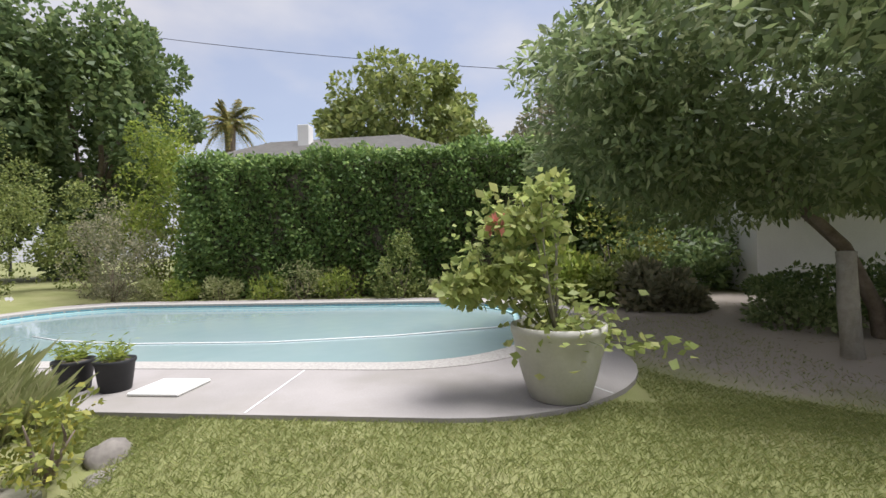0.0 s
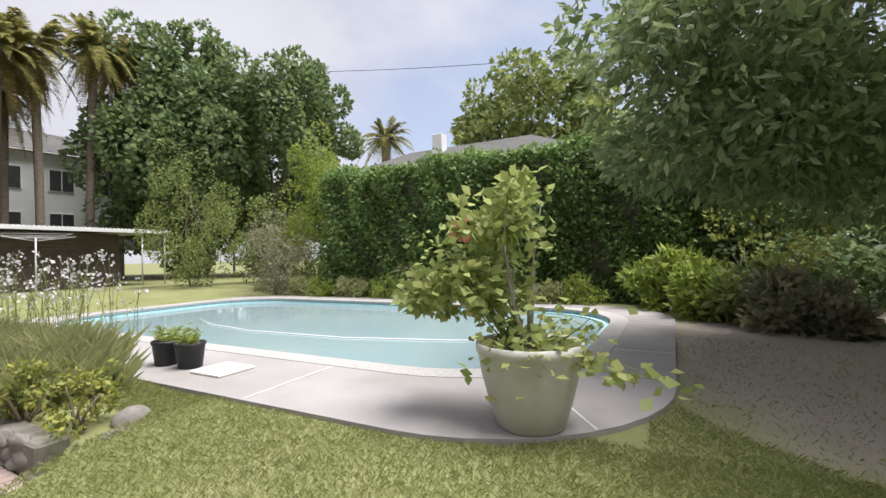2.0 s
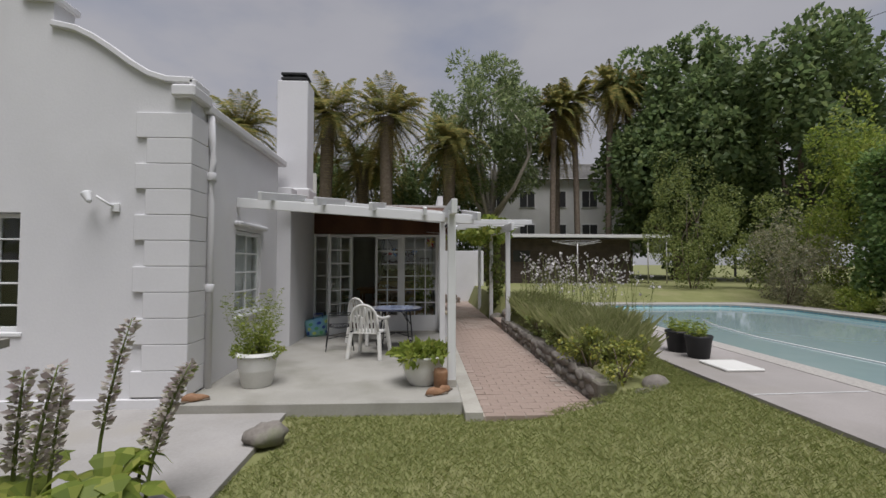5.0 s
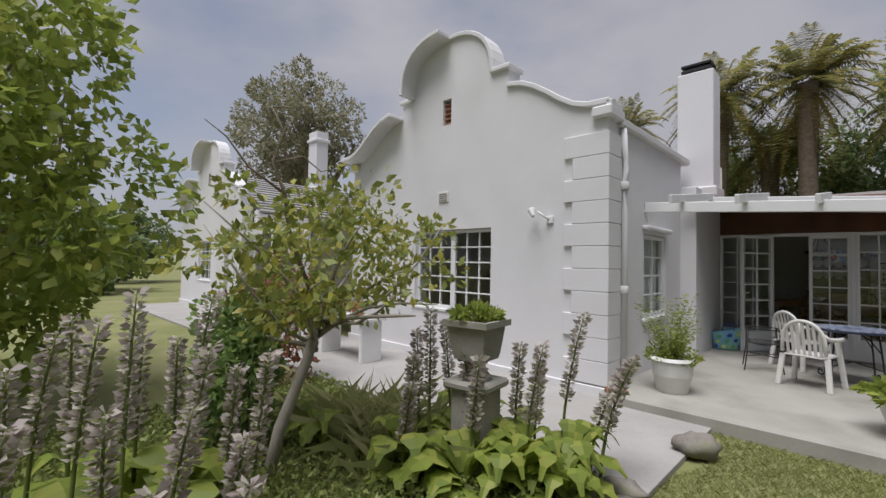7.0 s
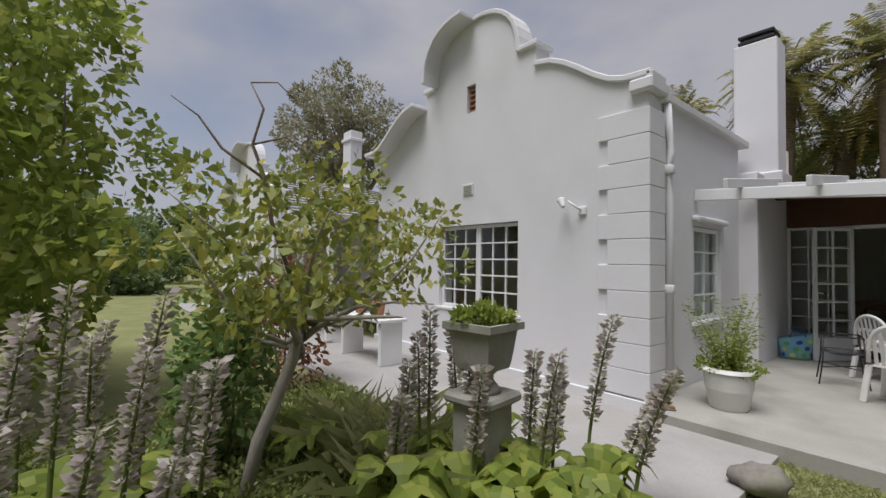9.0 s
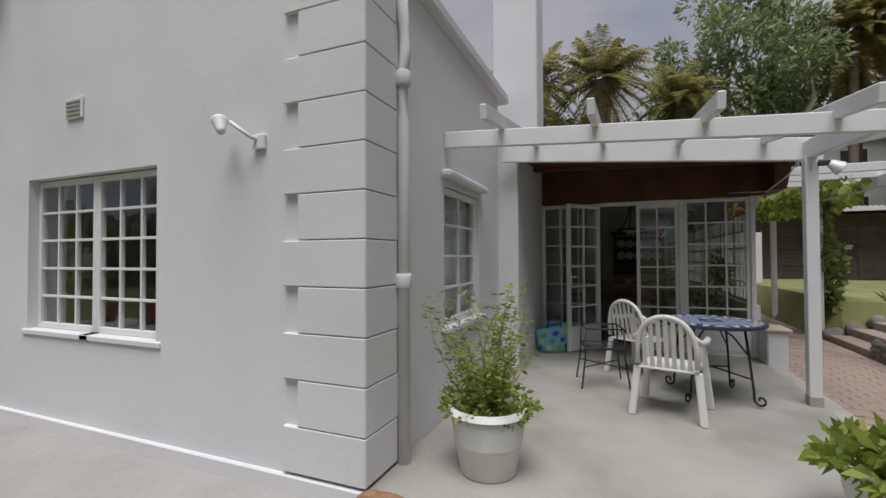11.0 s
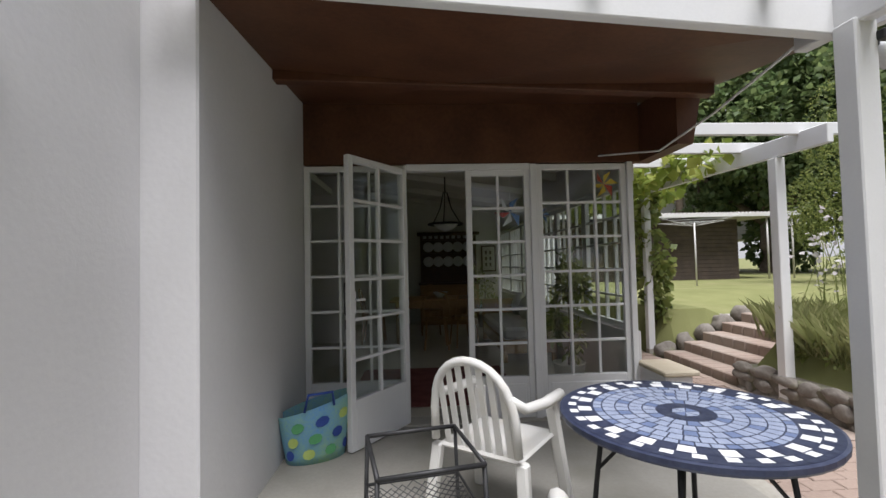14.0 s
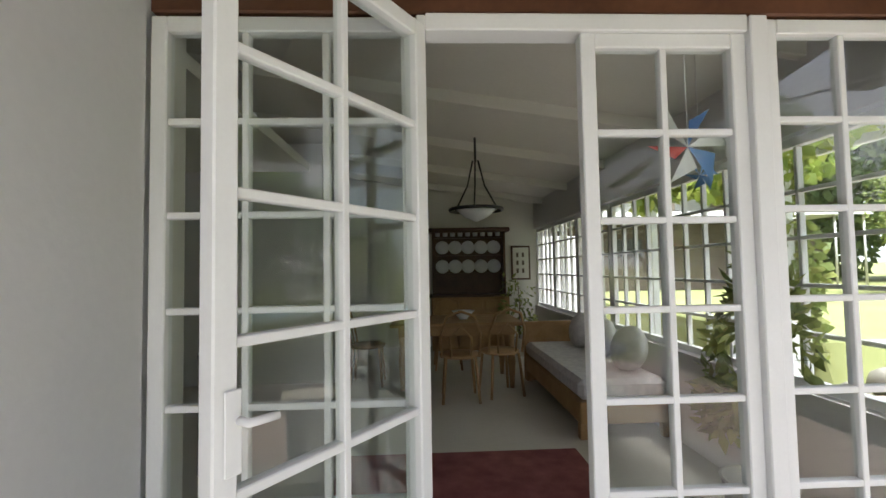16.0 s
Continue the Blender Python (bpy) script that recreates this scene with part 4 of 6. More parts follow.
def picture_frame():
    t = empty("picture", pose(2.42, 6.28, 1.15))
    box("frame", (0, -0.025, 0), (0.34, -0.002, 0.6), DARKWOOD, t, 0.004)
    box("print", (0.03, -0.03, 0.03), (0.31, -0.0255, 0.57), INWALL, t, 0)
    for i in range(2):
        for j in range(3):
            box("motif", (0.09 + 0.1 * i, -0.033, 0.12 + 0.14 * j), (0.13 + 0.1 * i, -0.0305, 0.2 + 0.14 * j), SOIL, t, 0)
    tagged(t, "narrow framed botanical print on the wall", "picture")


picture_frame()


def pinwheel(x, y, z, cols, s, label):
    t = empty("pinwheel", pose(x, y, z))
    for k in range(6):
        a, b = radians(60 * k), radians(60 * k + 38)
        bm = bmesh.new()
        v = [bm.verts.new(p) for p in ((0, 0, 0), (s * math.cos(a), -0.012, s * math.sin(a)), (0.55 * s * math.cos(b), -0.03, 0.55 * s * math.sin(b)), (0, -0.004, 0))]
        bm.faces.new(v[:3])
        mesh_from(bm, "vane", cols[k % len(cols)], t)
    bm = bmesh.new()
    tube(bm, [(0, 0, 0), (0, 0, max(DOOR_H - z + 0.0, (2.47 - z) * (y > 0.2)))], 0.002, 5)
    mesh_from(bm, "string", TRIM, t)
    tagged(t, label, "ornament")


M_RED = material("red_paper", (0.5, 0.06, 0.05), (0.6, 0.1, 0.08), 5, 0.6, 0, 30)
M_BLUE = material("blue_paper", (0.07, 0.16, 0.42), (0.12, 0.24, 0.5), 5, 0.6, 0, 30)
M_YEL = material("yellow_paper", (0.7, 0.5, 0.06), (0.8, 0.6, 0.1), 5, 0.6, 0, 30)
pinwheel(1.83, 0.06, 1.78, (TRIM, M_BLUE, TRIM, M_RED), 0.15, "paper pinwheel in white, blue and red")
pinwheel(2.68, 0.05, 2.02, (M_YEL, M_YEL, M_RED), 0.13, "yellow paper star hanging in the window")
pinwheel(2.3, 0.72, 1.82, (M_BLUE,), 0.09, "dark blue paper star hanging in the window")


def indoor_plant(x, y, h, label, pot, n=500, r=0.3):
    t = empty("indoor_plant", pose(x, y, 0.01))
    bm = bmesh.new()
    lathe(bm, [(0.11, 0), (0.13, 0.02), (0.16, 0.26), (0.17, 0.28), (0.15, 0.28), (0.14, 0.2)], 20)
    mesh_from(bm, "pot", pot, t, True)
    bm = bmesh.new()
    tube(bm, [(0, 0, 0.2), (0.02, 0, h * 0.6), (0, 0.02, h * 0.9)], [0.015, 0.012, 0.004], 6)
    mesh_from(bm, "stem", BARK, t, True)
    P, o = blob_points(n, (0, 0, h * 0.62), (r, r, h * 0.38), 20, 0.3)
    quads_mesh("foliage", leaves(P, 0.1, 0.04, o, 0.4), L_MID, t)
    tagged(t, label, "plant")


indoor_plant(2.55, 0.75, 1.3, "feathery green pot plant behind the glass", TERRACE_POT, 900, 0.22)
indoor_plant(2.35, 5.4, 1.3, "dark leafy pot plant by the end wall", TERRACE_POT, 300, 0.3)


# ---- things on the patio ----
def plastic_chair():
    c = empty("garden_chair")
    bm = bmesh.new()
    add_box(bm, (-0.23, -0.22, 0.4), (0.23, 0.24, 0.425), 0.012)
    mesh_from(bm, "seat", PLASTIC, c)
    for sx in (-1, 1):
        for sy in (-1, 1):
            bm = bmesh.new()
            m = Matrix.Shear("XY", 4, (0, 0))
            add_box(bm, (-0.03, -0.025, 0), (0.03, 0.025, 0.62 if sy > 0 else 0.42), 0.01)
            for v in bm.verts:
                k = 1 - v.co.z / 0.42
                v.co.x += sx * (0.235 + 0.04 * k)
                v.co.y += sy * (0.21 + 0.05 * k)
            mesh_from(bm, "leg", PLASTIC, c)
        bm = bmesh.new()
        tube(bm, [(sx * 0.24, 0.23, 0.6), (sx * 0.265, 0.2, 0.635), (sx * 0.27, 0.0, 0.64), (sx * 0.25, -0.2, 0.66), (sx * 0.2, -0.27, 0.72)], [0.022, 0.028, 0.028, 0.025, 0.02], 8)
        mesh_from(bm, "armrest", PLASTIC, c, True)
    bm = bmesh.new()
    hoop = [(0.23 * math.cos(radians(a)), -0.24 - 0.05 * math.sin(radians(a)), 0.45 + 0.42 * max(0, math.sin(radians(a))) ** 0.6) for a in range(0, 181, 12)]
    tube(bm, hoop, 0.022, 8)
    mesh_from(bm, "back_hoop", PLASTIC, c, True)
    for k in range(-3, 4):
        x = k * 0.058
        top = 0.45 + 0.42 * max(0.0, 1 - (x / 0.235) ** 2) ** 0.3
        bm = bmesh.new()
        add_box(bm, (x - 0.018, -0.006, 0.42), (x + 0.018, 0.006, top), 0.004)
        for v in bm.verts:
            v.co.y += -0.2 - 0.09 * (v.co.z - 0.42) / 0.43
        mesh_from(bm, "back_slat", PLASTIC, c)
    return tagged(c, "white moulded plastic garden armchair with slatted back", "chair", "white garden chairs")


ch = plastic_chair()
ch.matrix_basis = pose(1.63, -2.72, 0.0, 0, 0, -14)
copy_thing(ch, pose(1.42, -1.45, 0.0, 0, 0, -38))


def mosaic_table():
    t = empty("mosaic_table", pose(2.03, -2.12, 0))
    R = 0.46
    bm = bmesh.new()
    lathe(bm, [(0.42, 0.715), (R, 0.716), (R + 0.005, 0.725), (R + 0.005, 0.742), (R - 0.005, 0.746)], 48)
    mesh_from(bm, "top", M_NAVY, t)
    rings = [(0.0, 0.05, 6, 0), (0.055, 0.1, 12, 1), (0.105, 0.15, 18, 0), (0.155, 0.2, 26, 2), (0.205, 0.25, 32, 0), (0.255, 0.3, 38, 2), (0.305, 0.335, 46, 0), (0.345, 0.395, 40, 3), (0.4, 0.43, 60, 3), (0.432, 0.452, 64, 1)]
    bm = bmesh.new()
    for r0, r1, n, c in rings:
        for k in range(n):
            a0, a1 = 2 * math.pi * (k + 0.06) / n, 2 * math.pi * (k + 0.94) / n
            v = [bm.verts.new((r * math.cos(a), r * math.sin(a), 0.7475)) for r, a in ((max(r0, 0.004), a0), (r1, a0), (r1, a1), (max(r0, 0.004), a1))]
            f = bm.faces.new(v)
            f.material_index = (1 if k % 2 else 0) if c == 3 else (c if c != 0 else (2 if (k * 7) % 3 else 3))
    tagged(mesh_from(bm, "mosaic", [CHINA, M_NAVY, M_BLUEGREY, M_BLUETILE], t), kind="stuff")
    for k in range(4):
        a = radians(45 + 90 * k + 10)
        c, s = math.cos(a), math.sin(a)
        bm = bmesh.new()
        pts = [(0.3, 0.715), (0.34, 0.4), (0.37, 0.12)]
        for q in range(0, 420, 30):
            rr = 0.055 * (1 - q / 520)
            pts.append((0.37 + 0.055 - rr * math.cos(radians(q)), 0.075 - rr * math.sin(radians(q)) * 1.0))
        tube(bm, [(r * c, r * s, max(z, 0.012)) for r, z in pts], 0.011, 6)
        tube(bm, [(0.34 * c, 0.34 * s, 0.45), (0.2 * c, 0.2 * s, 0.62), (0.05 * c, 0.05 * s, 0.71)], 0.008, 6)
        tube(bm, [(0.355 * c, 0.355 * s, 0.25), (0, 0, 0.3)], 0.008, 6)
        mesh_from(bm, "leg", IRON, t, True)
    tagged(t, "round blue and white mosaic table on black iron legs", "table")


M_NAVY = material("navy_tile", (0.025, 0.03, 0.06), (0.05, 0.06, 0.1), 20, 0.3, 0.05, 60)
M_BLUETILE = material("blue_tile", (0.1, 0.14, 0.25), (0.16, 0.2, 0.32), 20, 0.3, 0.05, 60)
M_BLUEGREY = material("grey_blue_tile", (0.22, 0.26, 0.36), (0.3, 0.34, 0.44), 20, 0.3, 0.05, 60)
mosaic_table()


def wire_stool():
    t = empty("wire_chair", pose(1.02, -2.05, 0, 0, 0, 12))
    for x in (-0.2, 0.2):
        for y in (-0.19, 0.2):
            bm = bmesh.new()
            top = 0.62 if y < 0 else 0.62
            tube(bm, [(x * 1.2, y * 1.2, 0), (x, y, 0.3), (x * 0.95, y * 0.95, top)], 0.009, 6)
            mesh_from(bm, "leg", IRON, t, True)
    bm = bmesh.new()
    for y in (-0.19, 0.2):
        tube(bm, [(-0.19, y, 0.62), (0.19, y, 0.62)], 0.009, 6)
    for x in (-0.19, 0.19):
        tube(bm, [(x, -0.19, 0.62), (x, 0.2, 0.62)], 0.009, 6)
    mesh_from(bm, "rail", IRON, t, True)
    bm = bmesh.new()
    tube(bm, [(-0.22, -0.21, 0.22), (0.2, 0.2, 0.22)], 0.007, 6)
    tube(bm, [(0.22, -0.21, 0.22), (-0.2, 0.2, 0.22)], 0.007, 6)
    mesh_from(bm, "brace", IRON, t, True)
    bm = bmesh.new()
    for k in range(-11, 12):
        for sg in (1, -1):
            c = k * 0.033
            pts = []
            for q in np.linspace(-0.19, 0.19, 9):
                u, v = q, sg * q + c
                if abs(v) <= 0.2:
                    pts.append((u, v, 0.42 - 0.05 * (1 - (u / 0.2) ** 2) * (1 - (v / 0.21) ** 2)))
            if len(pts) > 1:
                tube(bm, pts, 0.0025, 4, False)
    tube(bm, [(-0.2, -0.2, 0.42), (0.2, -0.2, 0.42), (0.2, 0.2, 0.42), (-0.2, 0.2, 0.42), (-0.2, -0.2, 0.42)], 0.007, 6)
    mesh_from(bm, "mesh_seat", IRON, t)
    tagged(t, "black wrought iron chair frame with a mesh seat", "chair")


wire_stool()


def beach_bag():
    t = empty("beach_bag", pose(0.27, -0.6, 0, 0, 0, 25))
    bm = bmesh.new()
    rows, sides = 8, 24
    rings = []
    for j in range(rows):
        k = j / (rows - 1)
        a, b = 0.2 + 0.06 * k, 0.11 + 0.02 * math.sin(3 * k)
        rings.append([bm.verts.new((a * math.cos(2 * math.pi * i / sides), b * math.sin(2 * math.pi * i / sides), 0.38 * k + (0.06 * math.cos(2 * math.pi * i / sides * 1) * k))) for i in range(sides)])
    for p, q in zip(rings, rings[1:]):
        for i in range(sides):
            f = bm.faces.new((p[i], p[(i + 1) % sides], q[(i + 1) % sides], q[i]))
    bm.faces.new(list(reversed(rings[0])))
    mesh_from(bm, "body", M_BAG, t, True)
    bm = bmesh.new()
    for k in range(7):
        for j in range(3):
            a = radians(-150 + 40 * k + 12 * j)
            kk = (0.08 + 0.1 * j) / 0.38
            r = (0.2 + 0.06 * kk + 0.004, 0.115 + 0.02 * math.sin(3 * kk) + 0.004)
            pts = []
            for q in range(8):
                w = radians(45 * q)
                aa = a + 0.2 * math.cos(w)
                pts.append(bm.verts.new((r[0] * math.cos(aa), r[1] * math.sin(aa), 0.08 + 0.1 * j + 0.035 * math.sin(w) + 0.06 * math.cos(aa) * kk)))
            f = bm.faces.new(pts)
            f.material_index = (k + j) % 3
    tagged(mesh_from(bm, "fish_pattern", [M_NAVYBAG, M_LIME, M_GREENBAG], t), kind="stuff")
    bm = bmesh.new()
    tube(bm, [(-0.1, -0.12, 0.36), (-0.08, -0.16, 0.48), (0.08, -0.16, 0.48), (0.1, -0.12, 0.38)], 0.009, 6)
    mesh_from(bm, "strap", M_NAVYBAG, t, True)
    tagged(t, "blue and lime printed beach bag with fish motifs", "bag")


M_BAG = material("bag_cloth", (0.12, 0.3, 0.62), (0.3, 0.5, 0.22), 3.2, 0.8, 0.1, 60)
M_NAVYBAG = material("bag_navy", (0.03, 0.06, 0.25), (0.05, 0.1, 0.35), 8, 0.8, 0.1, 60)
M_LIME = material("bag_lime", (0.38, 0.5, 0.12), (0.5, 0.6, 0.2), 8, 0.8, 0.1, 60)
M_GREENBAG = material("bag_green", (0.08, 0.3, 0.12), (0.14, 0.4, 0.18), 8, 0.8, 0.1, 60)
beach_bag()


def planted_pot(name, base, profile, mat, label, soil_r, soil_z, sides=36):
    t = empty(name, pose(*base))
    bm = bmesh.new()
    lathe(bm, profile, sides)
    mesh_from(bm, "pot", mat, t, True)
    bm = bmesh.new()
    lathe(bm, [(soil_r, soil_z - 0.02), (soil_r, soil_z), (soil_r * 0.6, soil_z + 0.02), (0.01, soil_z + 0.025)], 20)
    mesh_from(bm, "soil", SOIL, t, True)
    tagged(t, label, "plant pot")
    return t


def stems_with_leaves(t, z0, tips, leaf, mat, per=14, stem_r=0.006, name="foliage", stem_mat=None, droop=0.3, start=0.25, tight=0.03):
    """Thin stems that carry leaves along their length."""
    bm = bmesh.new()
    P, O = [], []
    for tip in tips:
        pts = limb_path((tip[0] * 0.12, tip[1] * 0.12, z0), tip, 0.06, 6)
        tube(bm, pts, [stem_r * f for f in (1, 0.9, 0.75, 0.6, 0.45, 0.2)], 5)
        for k in range(per):
            s = start + (1 - start) * k / max(per - 1, 1)
            i = min(int(s * 5), 4)
            p = np.array(pts[i]) + (np.array(pts[i + 1]) - np.array(pts[i])) * (s * 5 - i)
            P.append(p + rng.normal(size=3) * tight * 0.3)
            a = k * 2.4
            O.append((math.cos(a) * 1.2, math.sin(a) * 1.2, 0.4))
    mesh_from(bm, "stems", stem_mat or L_MID, t, True)
    quads_mesh(name, leaves(np.array(P), leaf[0], leaf[1], np.array(O), droop, 0.4), mat, t)


def fan_tips(n, r, z0, z1, cx=0.0, cy=0.0):
    out = []
    for k in range(n):
        a, q = rng.uniform(0, 2 * math.pi), rng.uniform(0.25, 1) * r
        out.append((cx + q * math.cos(a), cy + q * math.sin(a), rng.uniform(z0, z1)))
    return out


def ribbed(profile, z0, z1, n, d):
    """Adds throwing rings between two heights of a pot's profile."""
    out = []
    for (r0, a), (r1, b) in zip(profile, profile[1:]):
        out.append((r0, a))
        if a >= z0 and b <= z1 and b > a:
            for k in range(1, n * 2):
                out.append((r0 + (r1 - r0) * k / (n * 2) + (d if k % 2 else 0), a + (b - a) * k / (n * 2)))
    return out + [profile[-1]]


wp = planted_pot("ribbed_pot", (0.42, -4.36, 0), ribbed([(0.17, 0), (0.18, 0.01), (0.215, 0.2), (0.235, 0.38), (0.255, 0.39), (0.255, 0.43), (0.235, 0.43), (0.22, 0.36)], 0.05, 0.39, 8, 0.006), WHITEPOT, "ribbed white pot with wispy green plant on the patio", 0.225, 0.37)
stems_with_leaves(wp, 0.37, fan_tips(38, 0.5, 0.7, 1.25), (0.06, 0.016), L_BRIGHT, 36, 0.004, tight=0.06)
P_, o_ = blob_points(900, (0, 0, 0.47), (0.27, 0.27, 0.13), 18, 0.4)
quads_mesh("low_foliage", leaves(P_, 0.05, 0.025, o_, 0.0), L_BRIGHT, wp)

op = planted_pot("white_bowl_pot", (2.5, -4.35, 0), [(0.16, 0), (0.17, 0.01), (0.22, 0.1), (0.26, 0.22), (0.27, 0.33), (0.285, 0.34), (0.285, 0.37), (0.26, 0.37), (0.25, 0.3)], WHITEPOT, "white moulded bowl pot with low green plant", 0.25, 0.31)
P_, o_ = blob_points(700, (0, 0, 0.42), (0.3, 0.3, 0.11), 20, 0.4)
quads_mesh("foliage", leaves(P_, 0.1, 0.055, o_, -0.1), L_BRIGHT, op)


def shoe(m, label):
    t = empty("shoe", m)
    bm = bmesh.new()
    bmesh.ops.create_uvsphere(bm, u_segments=16, v_segments=10, radius=1)
    for v in bm.verts:
        x, y, z = v.co
        w = 0.045 + 0.012 * math.cos(3 * x)
        h = 0.05 + 0.035 * (x < 0) * (-x) ** 0.5 if x < 0 else 0.05 - 0.015 * x
        v.co = (x * 0.14, y * w, max(z, -0.3) * h + 0.028)
    mesh_from(bm, "upper", LEATHER, t, True)
    bm = bmesh.new()
    add_box(bm, (-0.135, -0.045, 0), (0.145, 0.045, 0.02), 0.01)
    mesh_from(bm, "sole", SOIL, t)
    tagged(t, label, "shoe", "garden shoes")


LEATHER = material("tan_leather", (0.2, 0.1, 0.05), (0.32, 0.19, 0.11), 8, 0.6, 0.2, 60)
shoe(pose(2.66, -4.85, 0, 0, 0, 25), "worn tan leather garden shoe on the patio")
shoe(pose(2.76, -4.75, 0, 0, 0, 60), "worn tan leather garden shoe on the patio")
tagged(planted_pot("boot_pot", (2.72, -4.6, 0), [(0.06, 0), (0.08, 0.02), (0.09, 0.2), (0.075, 0.24), (0.07, 0.2)], LEATHER, "brown clay jar beside the post", 0.07, 0.19, 16))
shoe(pose(-0.02, -4.98, 0, 0, 0, 30), "dark worn shoe beside the downpipe")


# ---- around the pool ----
bp = planted_pot("big_pot", (6.42, -8.37, 0.2), [(0.25, 0), (0.27, 0.012), (0.33, 0.2), (0.385, 0.42), (0.405, 0.55), (0.415, 0.58), (0.425, 0.6), (0.425, 0.655), (0.405, 0.66), (0.385, 0.6), (0.37, 0.52)], TERRACE_POT, "large cream glazed pot with a leafy hibiscus", 0.38, 0.56)
stems_with_leaves(bp, 0.55, [(0.05, 0.02, 1.9), (-0.05, 0.12, 1.88), (0.1, -0.1, 1.75), (0.0, 0.3, 1.8)], (0.11, 0.07), L_HIBISCUS, 40, 0.016, "tall_foliage", PALEBARK, 0.2, 0.7, 0.35)
stems_with_leaves(bp, 0.55, [(0.2 * math.cos(a), 0.55 + 0.25 * math.sin(a * 3), 1.1 + 0.45 * abs(math.sin(a * 1.7))) for a in np.linspace(0, 6, 14)], (0.1, 0.065), L_HIBISCUS, 30, 0.008, "side_foliage", L_MID, 0.4, 0.5, 0.4)
stems_with_leaves(bp, 0.58, fan_tips(26, 0.62, 0.55, 1.0), (0.1, 0.065), L_HIBISCUS, 14, 0.006, "low_foliage", L_MID, 0.6, 0.35, 0.4)
stems_with_leaves(bp, 0.58, [(-0.2, -1.0, 0.5), (0.1, -1.15, 0.38), (-0.3, -0.9, 0.55)], (0.12, 0.08), L_HIBISCUS, 12, 0.006, "trailing_foliage", L_MID, 0.8, 0.4, 0.2)
P_, o_ = blob_points(380, (0.0, 0.2, 1.74), (0.3, 0.46, 0.26), 12, 0.36)
quads_mesh("top_foliage", leaves(P_, 0.11, 0.07, o_, 0.2), L_HIBISCUS, bp)
P_, o_ = blob_points(560, (0.0, 0.58, 1.02), (0.32, 0.5, 0.34), 16, 0.36)
quads_mesh("middle_foliage", leaves(P_, 0.11, 0.07, o_, 0.3), L_HIBISCUS, bp)
P_, o_ = blob_points(26, (-0.1, 0.55, 1.58), (0.09, 0.09, 0.07), 3, 0.8)
tagged(quads_mesh("flower", leaves(P_, 0.08, 0.07, o_, 0), L_PINK, bp), "pink hibiscus flower")


def nursery_pot(x, y):
    t = planted_pot("nursery_pot", (x, y, 0.2), [(0.13, 0), (0.14, 0.01), (0.175, 0.28), (0.185, 0.285), (0.185, 0.32), (0.175, 0.32), (0.165, 0.28)], BLACKPLASTIC, "black plastic nursery pot with a small green plant", 0.165, 0.28, 24)
    stems_with_leaves(t, 0.28, fan_tips(16, 0.26, 0.38, 0.55), (0.09, 0.02), L_BRIGHT, 14, 0.004)
    tagged(t, group="nursery pots")


nursery_pot(6.42, -3.45)
nursery_pot(6.45, -3.9)
tagged(box("skimmer_lid", (6.25, -4.75, 0.201), (6.75, -4.2, 0.235), WHITEPOT, None, 0.01), "white square slab lying on the pool deck", "slab")


# ---- hedge and garden beyond the pool ----
def hedge():
    t = empty("hedge", pose(15.6, -4.0, 0.1))
    bm = bmesh.new()
    # solid box in dark soil colour, standing in for shade inside the hedge
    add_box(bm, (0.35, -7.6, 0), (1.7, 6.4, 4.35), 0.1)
    mesh_from(bm, "dark_core", SOIL, t)
    n = 52000
    a = rng.uniform(-7.8, 6.6, n)
    z = rng.uniform(0.1, 4.65, n)
    x = 0.15 + 0.18 * np.sin(a * 1.7 + z) + 0.12 * np.sin(a * 4.1 - z * 2.3) + 0.12 * rng.normal(size=n)
    top = rng.random(n) < 0.2
    x = np.where(top, rng.uniform(0.1, 1.9, n), x)
    z = np.where(top, 4.55 + 0.16 * np.sin(a * 1.3) + 0.1 * np.sin(a * 3.7 + 1) + 0.1 * rng.normal(size=n), z)
    P = np.stack([x, a, z], 1)
    out = np.where(top[:, None], np.array([[-0.3, 0, 1.2]]), np.array([[-1.2, 0, 0.1]]))
    quads_mesh("foliage", leaves(P, 0.15, 0.1, out, 0.25), L_HEDGE, t)
    tagged(t, "tall dense clipped green hedge", "hedge")


hedge()
shrub("round_box_bush", (15.0, -5.1, 0.1), (0.8, 0.8, 1.0), 3500, (0.07, 0.05), L_MID, "clipped round yellowish green bush by the hedge")
shrub("bright_shrub", (17.2, 4.2, 0.1), (1.6, 1.7, 3.6), 9000, (0.14, 0.08), L_BRIGHT, "tall bright green conical shrub")
shrub("grey_shrub", (15.2, 4.6, 0.1), (1.2, 1.5, 1.6), 6000, (0.1, 0.045), L_GREY, "rounded grey-green flowering shrub")
shrub("low_shrub", (17.2, 7.2, 0.3), (1.8, 2.0, 2.1), 6000, (0.12, 0.07), L_MID, "broad yellowish green shrub")
shrub("conifer_shrub", (14.2, 8.4, 0.3), (1.9, 1.9, 3.1), 11000, (0.1, 0.05), L_MID, "big rounded conifer by the lawn")
for k, (x, y, r) in enumerate(((14.95, -7.2, 0.5), (14.95, -6.2, 0.45), (15.0, -3.2, 0.6), (15.0, -2.0, 0.85), (15.0, -0.8, 0.5), (15.0, 0.6, 0.5), (15.0, 2.0, 0.45), (15.0, 3.2, 0.5))):
    shrub("border_plant", (x, y, 0.12), (0.4, r * 1.1, r * 0.8), 900, (0.14, 0.035), L_REED if k % 2 else L_BRIGHT, "soft feathery green border plant", 14, 0.4, "plant", 4, -0.2, group="pool border plants")
